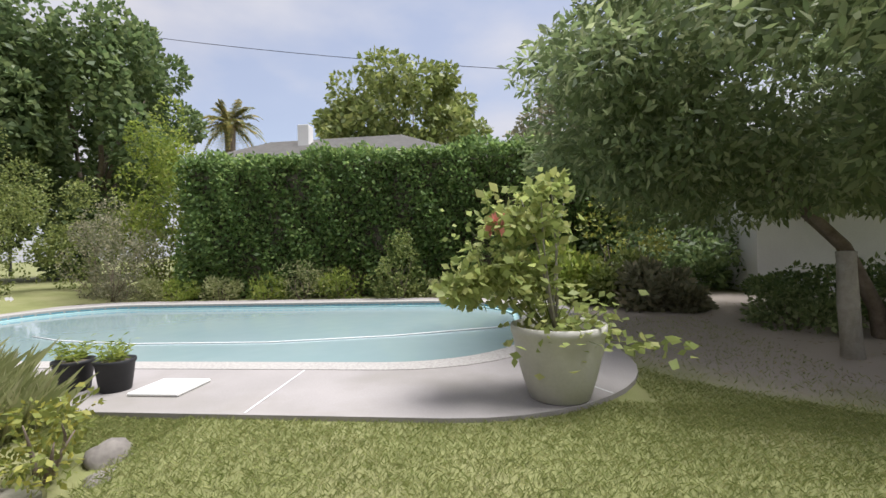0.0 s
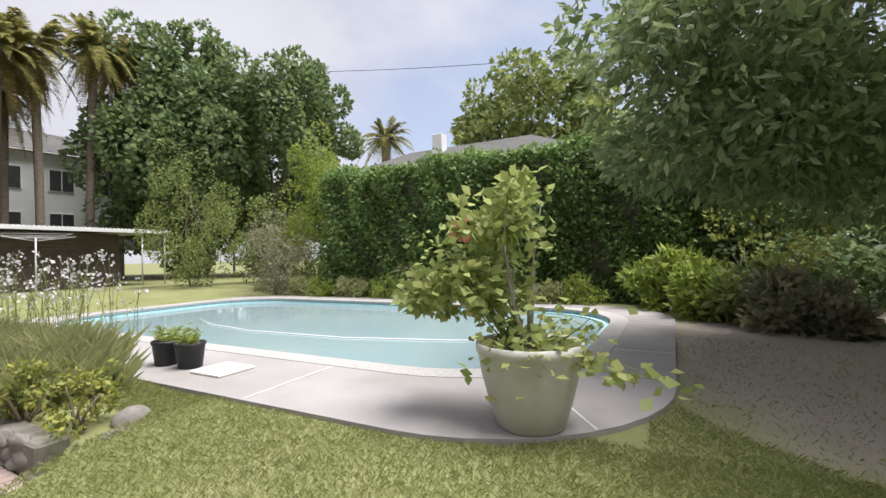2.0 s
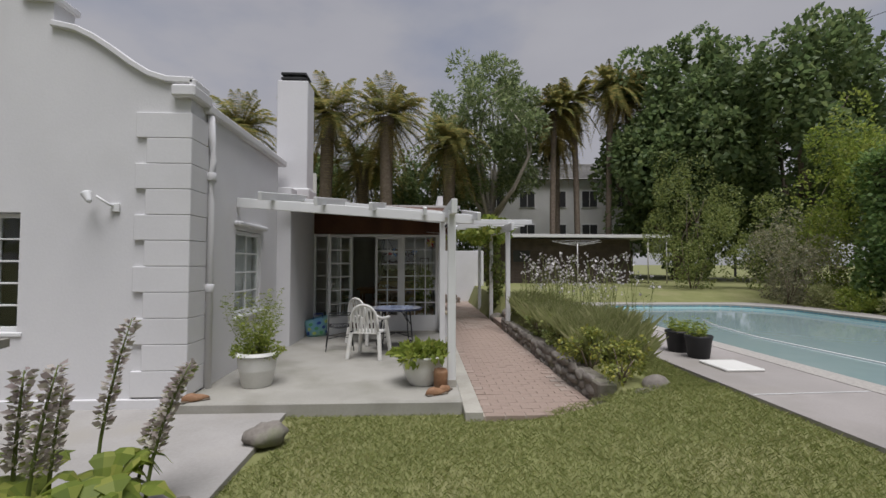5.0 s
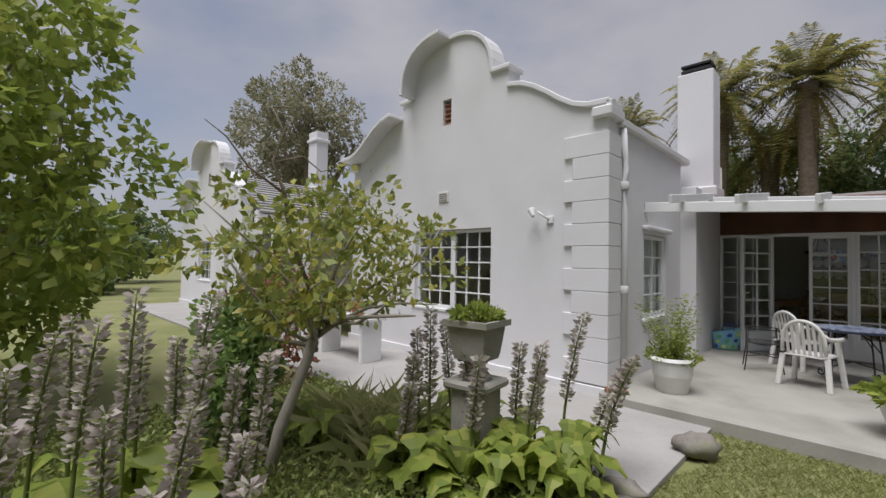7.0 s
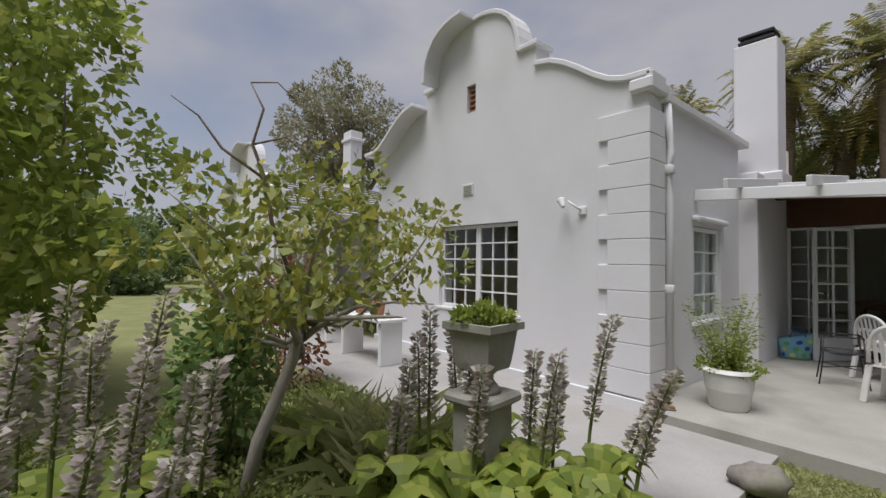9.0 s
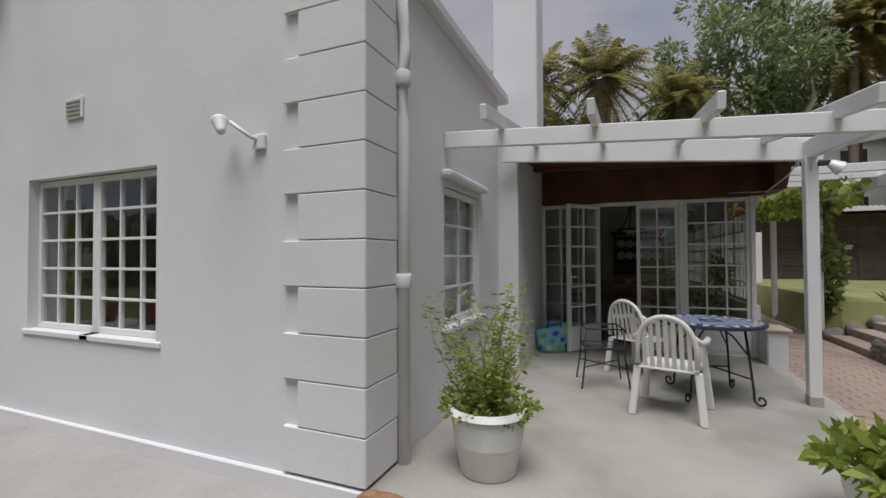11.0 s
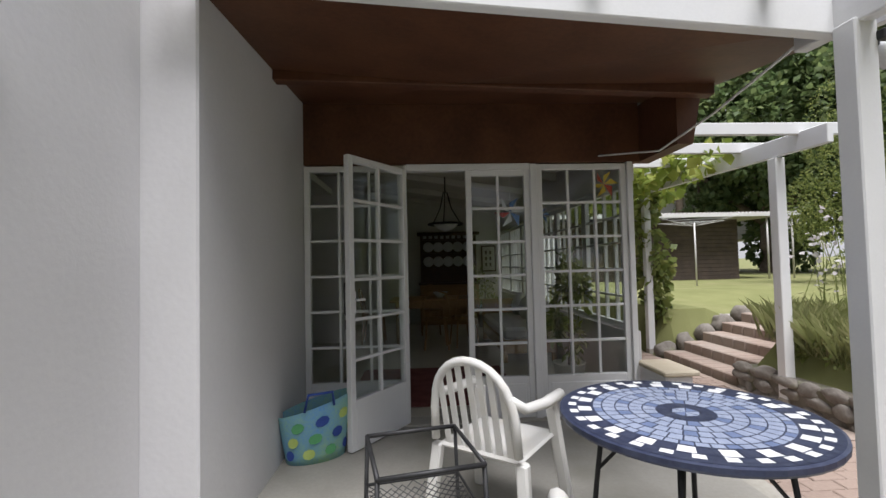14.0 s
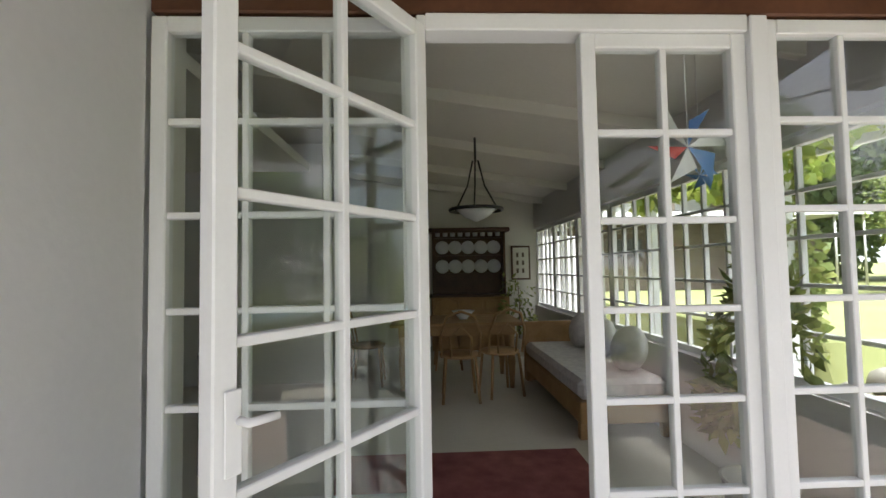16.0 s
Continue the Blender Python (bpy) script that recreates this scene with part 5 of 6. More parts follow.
for x, y, r, mt in ((13.4, -9.9, 0.6, L_BRIGHT), (13.0, -10.6, 0.65, L_MID), (12.2, -11.0, 0.55, L_GREY), (14.4, -9.3, 0.75, L_BRIGHT), (12.0, -11.7, 0.5, L_GREY)):
    shrub("border_plant", (x, y, 0.1), (r, r, r), 1400, (0.22, 0.09), mt, "broad-leaved green border plant", 16, 0.4, "plant", 4, -0.3, group="bed plants")
shrub("small_bare_tree", (13.6, -11.0, 0.1), (1.1, 1.2, 1.3), 1100, (0.12, 0.06), L_YELLOW, "sparse small tree with pale branches", 22, 0.25, "tree", 9, 0.1, 1.3)
# dark growth behind the bed
t = empty("dark_thicket", pose(17.0, -13.0, 0.0))
P_, o_ = blob_points(14000, (0, 0, 1.6), (2.2, 4.5, 1.9), 60, 0.28)
P_[:, 2] = np.maximum(P_[:, 2], 0.05)
quads_mesh("foliage", leaves(P_, 0.2, 0.12, o_, 0.4), L_DARK, t)
tagged(t, "dark dense undergrowth below the tree", "shrub")

# the big spreading tree by the pool
def spreading_tree():
    base = np.array((9.1, -13.3, 0.05))
    t = empty("spreading_tree", pose(*base))
    bm = bmesh.new()
    for k in range(6):
        a = radians(30 + 58 * k)
        tip = np.array((2.6 * math.cos(a), 2.6 * math.sin(a), 3.3 + 0.3 * (k % 3)))
        tube(bm, [(0.14 * math.cos(a), 0.14 * math.sin(a), -0.1), (0.22 * math.cos(a), 0.22 * math.sin(a), 0.5), (0.6 * math.cos(a), 0.6 * math.sin(a), 1.4), (1.4 * math.cos(a), 1.4 * math.sin(a), 2.3), tuple(tip)], [0.11, 0.09, 0.075, 0.055, 0.03], 8)
    mesh_from(bm, "trunk", BARK, t, True)
    P, o = blob_points(92000, (0.3, 0.1, 4.0), (4.3, 4.6, 2.3), 230, 0.2, -0.75)
    quads_mesh("crown", leaves(P, 0.17, 0.065, o, 0.35), L_OLIVE, t)
    tagged(t, "wide spreading evergreen tree with several trunks", "tree")


spreading_tree()
bm = bmesh.new()
tube(bm, [(0, 0, -0.1), (0.03, 0.02, 0.75), (0, 0.05, 1.35)], [0.13, 0.11, 0.1], 10)
o = mesh_from(bm, "tree_stump", PALEBARK, None, True)
o.location = (8.0, -11.95, 0.05)
tagged(o, "upright weathered wooden post stump", "stump")
t = empty("boundary_building", pose(14.8, -22.7, 0))
box("wall", (0, 0, -0.2), (6, 8, 3.2), FARWALL, t, 0.01)
box("roof", (-0.2, -0.2, 3.2), (6.2, 8.2, 3.35), METALROOF, t, 0.01)
tagged(t, "plain white outbuilding behind the trees", "building")
shrub("low_ground_shrub", (11.0, -14.2, 0.0), (1.8, 1.4, 0.7), 5000, (0.12, 0.07), L_DARK, "low dark shrubs under the tree")
shrub("low_ground_shrub", (10.0, -12.6, 0.0), (0.9, 0.7, 0.4), 1800, (0.1, 0.06), L_OLIVE, "low dark shrubs under the tree")
P_ = np.stack([rng.uniform(6.2, 13, 900), rng.uniform(-13.5, -9.6, 900), np.full(900, 0.165)], 1)
V_ = leaves(P_, 0.06, 0.03, None, 0, 0.9)
V_[:, :, 2] = 0.155 + (V_[:, :, 2] - 0.165) * 0.2 + 0.012
tagged(quads_mesh("leaf_litter", V_, L_DEAD), "scattered dry fallen leaves on bare earth", "leaf litter", kind="stuff")

# ---- far trees ----
tree("dark_tree", (25, 15.6, 0), (25, 15.6, 8.6), (5.5, 6.0, 7.6), 34000, (0.4, 0.26), L_DARK, BARK, "tall dense dark green tree behind the garden", 0.5, 110, 0.2, low=-0.95)
tree("dark_tree", (20.5, 19.5, 0), (20.5, 19.5, 9.0), (5.0, 5.0, 8.2), 32000, (0.4, 0.26), L_DARK, BARK, "tall dense dark green tree behind the garden", 0.5, 110, 0.2, low=-0.95)
for x, y, cz, rz in ((-7.5, 24, 5.6, 4.6), (-1.5, 24.5, 6.0, 5.0), (4.0, 24, 5.6, 4.8)):
    tree("dark_tree", (x, y, 0), (x, y, cz), (4.2, 3.0, rz), 11000, (0.34, 0.2), L_DARK, BARK, "dark green tree behind the palms", 0.25, 70, 0.22, low=-0.95)
tree("dark_tree", (12.6, -19.0, 0), (12.4, -18.6, 5.4), (4.0, 4.2, 2.6), 16000, (0.2, 0.11), L_DARK, BARK, "dark spreading tree beside the outbuilding", 0.22, 90, 0.22)
tree("round_tree", (30, -2.2, 0), (30, -2.2, 9.6), (4.5, 5.2, 3.6), 14000, (0.4, 0.24), L_MID, BARK, "rounded light green tree behind the hedge", 0.3, 80, 0.24)
tree("round_tree", (34, -14, 0), (34, -14, 10.0), (5.0, 4.5, 3.2), 10000, (0.4, 0.2), L_GREY, BARK, "greyish green tree behind the hedge", 0.3, 70, 0.22)
tree("feathery_tree", (7.4, 21, 0.4), (7.4, 21, 11.3), (4.5, 4.0, 5.4), 17000, (0.4, 0.12), L_OLIVE, PALEBARK, "open feathery tree with grey branches", 0.35, 90, 0.18, 14)
tree("grey_tree", (-29, 6, 0), (-29, 6, 11.5), (4.8, 4.5, 4.8), 15000, (0.34, 0.14), L_GREY, BARK, "rounded grey-green tree behind the house", 0.4, 70, 0.22, 12)
tree("bright_tree", (-4.6, -11.6, -0.15), (-4.7, -11.5, 2.9), (2.8, 2.6, 2.8), 20000, (0.15, 0.095), L_BRIGHT, BARK, "bright green broad-leaved young tree on the lawn", 0.1, 70, 0.24, 12)
for k, (x, y) in enumerate(((-30, 2), (-33, -5), (-36, -12), (-24, -8), (-27, -14), (-25, -20), (-14, -27), (-4, -30), (8, -28), (20, -28), (29, -17), (24, -11))):
    shrub("far_shrub", (x, y, -0.15), (3.2, 3.6, 2.2 + 0.5 * (k % 3)), 6000, (0.3, 0.18), L_DARK if k % 2 else L_MID, "tall dark boundary shrubs", 40, 0.25, group="boundary shrubs")


def palm(name, base, height, r, fronds, mat, trunk_r=0.28, dead=0, label="tall date palm with arching fronds", lean=0.0, leaf_w=0.06):
    t = empty(name, pose(*base))
    bm = bmesh.new()
    pts = [(lean * (k / 6) ** 2, 0, height * k / 6 - 0.1) for k in range(7)]
    tube(bm, pts, [trunk_r * f for f in (1.2, 1.05, 1, 1, 1, 1.05, 1.2)], 12)
    mesh_from(bm, "trunk", BARK, t, True)
    for nm, count, mt, el0, el1 in (("frond", fronds, mat, -0.75, 1.35), ("dead_frond", dead, L_GOLD, -1.45, -0.8)):
        if not count:
            continue
        V = []
        for k in range(count):
            a, el = rng.uniform(0, 2 * math.pi), rng.uniform(el0, el1)
            L = r * rng.uniform(0.8, 1.1)
            h = np.array((math.cos(a), math.sin(a), 0))
            side = np.array((-math.sin(a), math.cos(a), 0))
            for s in np.linspace(0.12, 1, 34):
                p = np.array((lean, 0, height)) + h * L * s * math.cos(el) * (1 - 0.12 * s) + np.array((0, 0, 1)) * L * (s * math.sin(el) - 0.5 * s ** 2.4 * (0.6 + 0.4 * math.cos(el)))
                ll = L * 0.15 * math.sin(math.pi * min(1, 0.15 + s * 0.85)) + 0.05
                for sg in (1, -1):
                    d = unit(side * sg + h * 0.55 + np.array((0, 0, -0.25)) + rng.normal(size=3) * 0.12)
                    w = h * leaf_w * 0.5
                    V.append((p - w, p + w, p + d * ll * 0.6 + w * 0.8, p + d * ll))
        quads_mesh(nm + "s", np.array(V), mt, t)
    tagged(t, label, "palm", "palms")


for x, y, h, r, ln in ((-3.7, 18, 11.2, 4.0, 0.2), (0.2, 18, 11.0, 4.0, 0.0), (-9.0, 18, 10.0, 3.8, 0), (4.2, 19, 9.5, 3.6, 0.2), (-1.6, 20, 8.5, 4.0, 0)):
    palm("date_palm", (x, y, 0), h, r, 84, L_PALM, 0.4, 26, "tall date palm with yellowing drooping fronds", ln, 0.075)
for x, y, h, r, ln in ((11.6, 20, 12.4, 2.9, 0.2), (13.6, 20.5, 13.2, 2.9, -0.3), (15.6, 20, 14.2, 2.9, 0.3), (17.6, 21, 14.2, 2.8, 0), (12.6, 22, 11.0, 2.8, 0)):
    palm("slender_palm", (x, y, 0), h, r, 58, L_PALM, 0.2, 26, "slender palm with a skirt of dry fronds", ln, 0.09)
palm("far_palm", (34, 12.3, 0), 11.8, 3.2, 70, L_PALM, 0.35, 0, "distant palm with spiky round crown", 0, 0.09)


# ---- neighbours ----
def far_house(name, m, w, d, h, roof_h, mat, roofmat, label, cols, rows):
    t = empty(name, m)
    box("wall", (0, 0, 0), (w, d, h), mat, t, 0.01)
    bm = bmesh.new()
    e = 0.4
    v = [bm.verts.new(p) for p in ((-e, -e, h), (w + e, -e, h), (w + e, d + e, h), (-e, d + e, h), (d / 2, d / 2, h + roof_h), (w - d / 2, d / 2, h + roof_h))]
    for f in ((0, 1, 5, 4), (1, 2, 5), (2, 3, 4, 5), (3, 0, 4), (3, 2, 1, 0)):
        bm.faces.new([v[i] for i in f])
    mesh_from(bm, "roof", roofmat, t)
    bm = bmesh.new()
    for k in range(1, 16):
        s = k / 16
        x0, x1 = -e + (d / 2 + e) * s, w + e + (-d / 2 - e) * s
        yy, zz = -e + (d / 2 + e) * s, h + roof_h * s
        add_box(bm, (x0, yy - 0.06, zz - 0.02), (x1, yy + 0.02, zz + 0.035))
    mesh_from(bm, "tile_courses", roofmat, t)
    for i in range(cols):
        for j in range(rows):
            x, z = w * (i + 0.5) / cols - 0.6, 0.9 + j * 2.8
            box("window_frame", (x - 0.08, -0.05, z - 0.08), (x + 1.28, 0.02, z + 1.38), TRIM, t, 0.01)
            box("window_glass", (x, -0.07, z), (x + 0.57, -0.045, z + 1.3), DARKIN, t, 0)
            box("window_glass", (x + 0.63, -0.07, z), (x + 1.2, -0.045, z + 1.3), DARKIN, t, 0)
    tagged(t, label, "house")
    return t


far_house("white_neighbour_house", pose(7.5, 26.5, 2.6, 0, 0, -6), 18, 6, 6.0, 2.0, FARWALL, ROOF, "two-storey white house behind the palms", 7, 2)
fh = far_house("tiled_neighbour_house", pose(22.5, 6.5, 0, 0, 0, -90), 12, 5, 6.2, 1.5, FARWALL, PALETILE, "low house with pale tiled roof behind the hedge", 4, 1)
box("chimney", (4.4, 1.3, 6.6), (5.0, 1.9, 8.2), FARWALL, fh, 0.02)
far_house("red_roofed_house", pose(-40, 2, 0, 0, 0, 60), 12, 8, 3.4, 3.0, FARWALL, REDROOF, "distant house with a red tiled roof", 3, 1)


def shed():
    t = empty("timber_shed", pose(6.2, 13.2, 0.5))
    for z in np.arange(0, 2.3, 0.16):
        box("board", (0, -0.02 + 0.004 * math.sin(z * 9), z), (7.6, 0.05, z + 0.155), SHEDWOOD, t, 0.008)
    box("body", (0.05, 0.05, 0), (7.6, 3.2, 2.3), SHEDWOOD, t, 0)
    box("door", (2.9, -0.045, 0.02), (3.9, -0.025, 2.0), SHEDWOOD, t, 0.008)
    box("window", (1.2, -0.045, 1.15), (2.1, -0.025, 1.75), DARKIN, t, 0.004)
    box("fascia", (-0.3, -0.95, 2.42), (9.4, -0.9, 2.56), FARWALL, t, 0.004)
    bm = bmesh.new()
    for k in range(64):
        x = -0.3 + 9.7 * k / 64
        add_box(bm, (x, -0.9, 2.56), (x + 0.09, 3.4, 2.6))
    add_box(bm, (-0.3, -0.9, 2.5), (9.4, 3.4, 2.559))
    mesh_from(bm, "roof", METALROOF, t)
    for x in (8.2, 9.2):
        bm = bmesh.new()
        tube(bm, [(x, -0.8, 0), (x, -0.8, 2.45)], 0.035, 8)
        mesh_from(bm, "post", METALROOF, t, True)
    tagged(t, "dark timber shed with pale sheet metal roof", "shed")
    c = empty("washing_line", pose(9.5, 9.3, 0.5))
    bm = bmesh.new()
    tube(bm, [(0, 0, -0.1), (0, 0, 1.95)], 0.025, 8)
    for a in (20, 110, 200, 290):
        x, y = 1.4 * math.cos(radians(a)), 1.4 * math.sin(radians(a))
        tube(bm, [(0, 0, 1.85), (x, y, 2.05)], 0.007, 6)
    mesh_from(bm, "pole", METALROOF, c, True)
    bm = bmesh.new()
    for q in (0.5, 0.75, 1.0):
        p = [(1.4 * q * math.cos(radians(a)), 1.4 * q * math.sin(radians(a)), 1.85 + 0.2 * q) for a in (20, 110, 200, 290, 20)]
        tube(bm, p, 0.003, 4)
    mesh_from(bm, "line", TRIM, c)
    tagged(c, "rotary washing line on the upper lawn", "washing line")


shed()
bm = bmesh.new()
pts = [(30, 27 - 2.2 * k, 19.3 - 0.38 * k - 0.6 * math.sin(math.pi * k / 20)) for k in range(21)]
tube(bm, pts, 0.02, 5)
tube(bm, [(30, 27, -0.2), (30, 27, 19.5)], 0.1, 8)
tube(bm, [(30, -17, -0.2), (30, -17, 11.9)], 0.1, 8)
tagged(mesh_from(bm, "overhead_cable", IRON, None), "thin overhead service cable between timber poles", "cable")

# ---- west part of the house ----
gable2 = make_gable(-13.6, -5.25, WHITE, 2, (-0.9, 0.8, 0.3, 2.1))
window("window_20", 1.2, 1.3, 3, 4, pose(-14.5, -5.15, 0.8), "white casement window in the far gable")
tagged(box("wall_front", (-10.6, -3.2, -0.3), (-5.6, -2.9, 2.7), WHITE, None, 0.01), "white plastered front wall under the verandah", "wall", kind="structure")
tagged(box("wall_gable_return", (-5.78, -4.56, -0.3), (-5.58, 4, 3.0), WHITE, None, 0.01), "white plastered return wall", "wall", kind="structure")
tagged(box("wall_gable_return_far", (-10.7, -4.95, -0.3), (-10.5, 4, 2.95), WHITE, None, 0.01), "white plastered return wall", "wall", kind="structure")
tagged(box("wall_back", (-15.5, 4, -0.3), (-0.2, 4.2, 2.95), WHITE, None, 0.01), "white plastered back wall of the house", "wall", kind="structure")
tagged(box("wall_inner", (-5.55, -4.55, -0.2), (-0.53, -4.4, 0.3), INWALL, None, 0), "cream plaster below the front windows inside", "wall", kind="structure")
tagged(box("floor_front_room", (-5.57, -4.55, -0.2), (-0.51, 4, 0.0), PINE, None, 0), "dark boarded floor of the front room", "floor", kind="structure")
tagged(box("ceiling_front_room", (-5.57, -4.55, 2.6), (-0.51, 4, 2.7), INWALL, None, 0), "white ceiling of the front room", "ceiling", kind="structure")
tagged(box("wall_front_room", (-5.57, -1.2, 0), (-2.75, -1.1, 2.6), INWALL, None, 0), "cream inner wall of the front room", "wall", kind="structure")
tiled_roof("roof_main", (-10.6, -3.3, 2.6), (-5.75, -3.3, 2.6), (-4.0, 0.4, 4.2), (-12.2, 0.4, 4.2), 16, ROOF, "grey tiled main roof of the house")
tiled_roof("roof_far_gable_east", (-10.4, -4.9, 2.9), (-10.4, 4, 2.9), (-13.0, 4, 4.3), (-13.0, -4.9, 4.3), 14, ROOF, "grey tiled roof slope behind the far gable")
tiled_roof("roof_far_gable_west", (-15.6, -4.9, 2.9), (-15.6, 4, 2.9), (-13.0, 4, 4.3), (-13.0, -4.9, 4.3), 14, ROOF, "grey tiled roof slope behind the far gable")
chimney("chimney", pose(-13.2, -1.5, 4.2), 1.0, False)
slab("verandah_roof", [(-10.5, -5.9, 2.35), (-5.85, -5.9, 2.35), (-5.85, -3.0, 2.7), (-10.5, -3.0, 2.7)], 0.07, METALROOF, "pale sheet verandah roof")
timber((-10.5, -5.85, 2.12), (-5.85, -5.85, 2.12), 0.06, 0.16)
for x in (-10.3, -8.7, -7.4, -5.95):
    post("verandah_post", x, -5.85, -0.15, 2.13, 0.11)
window("window_21", 1.2, 1.3, 3, 4, pose(-8.4, -3.23, 0.8), "white casement window under the verandah")
window("window_22", 1.0, 2.0, 3, 5, pose(-6.8, -3.23, 0.0), "white glazed verandah door", lower=0.4, sill=False)


def garden_bench():
    t = empty("garden_table", pose(-4.3, -5.9, -0.11))
    box("top", (-0.7, -0.25, 0.66), (0.7, 0.25, 0.71), TRIM, t, 0.008)
    for x in (-0.6, 0.6):
        box("leg", (x - 0.04, -0.2, 0), (x + 0.04, 0.2, 0.66), TRIM, t, 0.006)
    tagged(t, "white painted garden table against the house front", "table")


garden_bench()
for x, y in ((-4.7, -5.85), (-4.0, -5.95)):
    p = planted_pot("terracotta_pot", (x, y, 0.6), [(0.08, 0), (0.09, 0.01), (0.12, 0.2), (0.135, 0.21), (0.135, 0.25), (0.11, 0.25)], REDROOF, "terracotta pot with herbs on the garden table", 0.11, 0.22, 20)
    stems_with_leaves(p, 0.2, fan_tips(12, 0.15, 0.3, 0.5), (0.05, 0.02), L_MID, 10, 0.003)


# ---- flower bed before the house ----
def urn():
    t = empty("pedestal_planter", pose(-0.14, -7.5, -0.13, 0, 0, 8))
    box("plinth", (-0.22, -0.22, 0), (0.22, 0.22, 0.12), STONEGREY, t, 0.015)
    box("shaft", (-0.15, -0.15, 0.12), (0.15, 0.15, 0.66), STONEGREY, t, 0.015)
    box("ledge", (-0.2, -0.2, 0.66), (0.2, 0.2, 0.73), STONEGREY, t, 0.02)
    bm = bmesh.new()
    lathe(bm, [(0.13, 0.73), (0.11, 0.77), (0.075, 0.81), (0.075, 0.85), (0.12, 0.89)], 24)
    mesh_from(bm, "neck", STONEGREY, t, True)
    bm = bmesh.new()
    r = [(0.13, 0.89), (0.14, 0.93), (0.17, 1.15), (0.205, 1.16), (0.205, 1.21), (0.175, 1.21), (0.16, 1.13)]
    rings = [[bm.verts.new((a * q, b * q, z)) for a, b in ((-1, -1), (1, -1), (1, 1), (-1, 1))] for q, z in r]
    for p, q in zip(rings, rings[1:]):
        for k in range(4):
            bm.faces.new((p[k], p[(k + 1) % 4], q[(k + 1) % 4], q[k]))
    bm.faces.new(list(reversed(rings[0])))
    bm.faces.new(rings[-1])
    mesh_from(bm, "trough", STONEGREY, t)
    P, o = blob_points(700, (0, 0, 1.23), (0.18, 0.18, 0.07), 14, 0.4)
    quads_mesh("foliage", leaves(P, 0.06, 0.03, o, -0.1), L_BRIGHT, t)
    tagged(t, "grey stone square urn on a pedestal with greenery", "planter")


STONEGREY = material("cast_stone", (0.24, 0.23, 0.2), (0.36, 0.34, 0.3), 4, 0.9, 0.4, 40, stain=(0.2, 0.2, 0.15), stain_scale=3)
urn()


def lemon_tree():
    t = empty("lemon_tree", pose(-1.1, -8.8, -0.15))
    bm = bmesh.new()
    tube(bm, [(0, 0, -0.1), (0.02, 0.1, 0.4), (0.05, 0.3, 0.9), (0.0, 0.42, 1.25)], [0.05, 0.045, 0.042, 0.04], 10)
    for k in range(16):
        a = rng.uniform(0, 2 * math.pi)
        tip = (1.0 * math.cos(a), 0.45 + 1.0 * math.sin(a), rng.uniform(1.3, 2.35))
        tube(bm, limb_path((0.0, 0.4, rng.uniform(0.95, 1.25)), tip, 0.12), [0.024, 0.019, 0.014, 0.01, 0.004], 6)
    mesh_from(bm, "trunk", PALEBARK, t, True)
    bm = bmesh.new()
    tube(bm, [(0.0, 0.35, 1.4), (-0.12, 0.2, 1.9), (-0.05, 0.12, 2.2), (-0.12, 0.05, 2.45), (-0.06, 0.1, 2.7), (-0.1, 0.02, 2.88)], [0.02, 0.017, 0.015, 0.012, 0.009, 0.005], 6)
    tube(bm, [(-0.05, 0.12, 2.2), (-0.1, -0.15, 2.38), (-0.2, -0.28, 2.6), (-0.15, -0.45, 2.68)], [0.012, 0.01, 0.007, 0.003], 5)
    tube(bm, [(-0.12, 0.05, 2.45), (-0.02, 0.25, 2.52), (0.0, 0.4, 2.42), (0.02, 0.5, 2.45)], [0.009, 0.007, 0.005, 0.003], 5)
    tube(bm, [(-0.1, 0.02, 2.88), (-0.02, 0.18, 2.9), (0.0, 0.3, 2.8)], [0.006, 0.005, 0.003], 5)
    mesh_from(bm, "bare_branch", BARK, t, True)
    P, o = blob_points(3000, (0, 0.45, 1.75), (1.1, 1.1, 0.62), 60, 0.22)
    quads_mesh("foliage", leaves(P, 0.085, 0.045, o, 0.3), L_YELLOW, t)
    tagged(t, "small thin lemon tree with yellowish leaves", "tree")


lemon_tree()
shrub("dark_glossy_bush", (-1.75, -8.75, -0.15), (0.42, 0.42, 0.62), 2600, (0.085, 0.045), L_HEDGE, "dark glossy green upright bush", height=1.05)
shrub("red_leaf_bush", (-3.6, -7.6, -0.15), (0.6, 0.6, 0.95), 1500, (0.1, 0.05), L_RED, "bush with reddish young leaves", height=0.95)


def acanthus(x, y, h, lean, label="tall acanthus flower spike of pale mauve florets"):
    t = empty("acanthus", pose(x, y, -0.15))
    bm = bmesh.new()
    tip = (lean[0], lean[1], h)
    pts = [(lean[0] * k * k, lean[1] * k * k, h * k) for k in np.linspace(0, 1, 6)]
    tube(bm, pts, [0.014, 0.013, 0.012, 0.01, 0.008, 0.003], 6)
    mesh_from(bm, "stem", L_MID, t, True)
    V, P, O = [], [], []
    n = 130
    for k in range(n):
        s = 0.45 + 0.55 * k / n
        c = np.array((lean[0] * s * s, lean[1] * s * s, h * s))
        a = k * 2.39996
        O.append((math.cos(a), math.sin(a), 0.35))
        P.append(c + 0.012 * np.array((math.cos(a), math.sin(a), 0)))
    L = leaves(np.array(P), 0.06, 0.038, np.array(O) * 2, 0.0, 0.25)
    quads_mesh("florets", L, L_MAUVE, t)
    P2 = np.array(P)[::2]
    quads_mesh("bracts", leaves(P2, 0.05, 0.02, np.array(O)[::2] * 2, 0.4, 0.3), L_MID, t)
    tagged(t, label, "flower", "acanthus spikes")


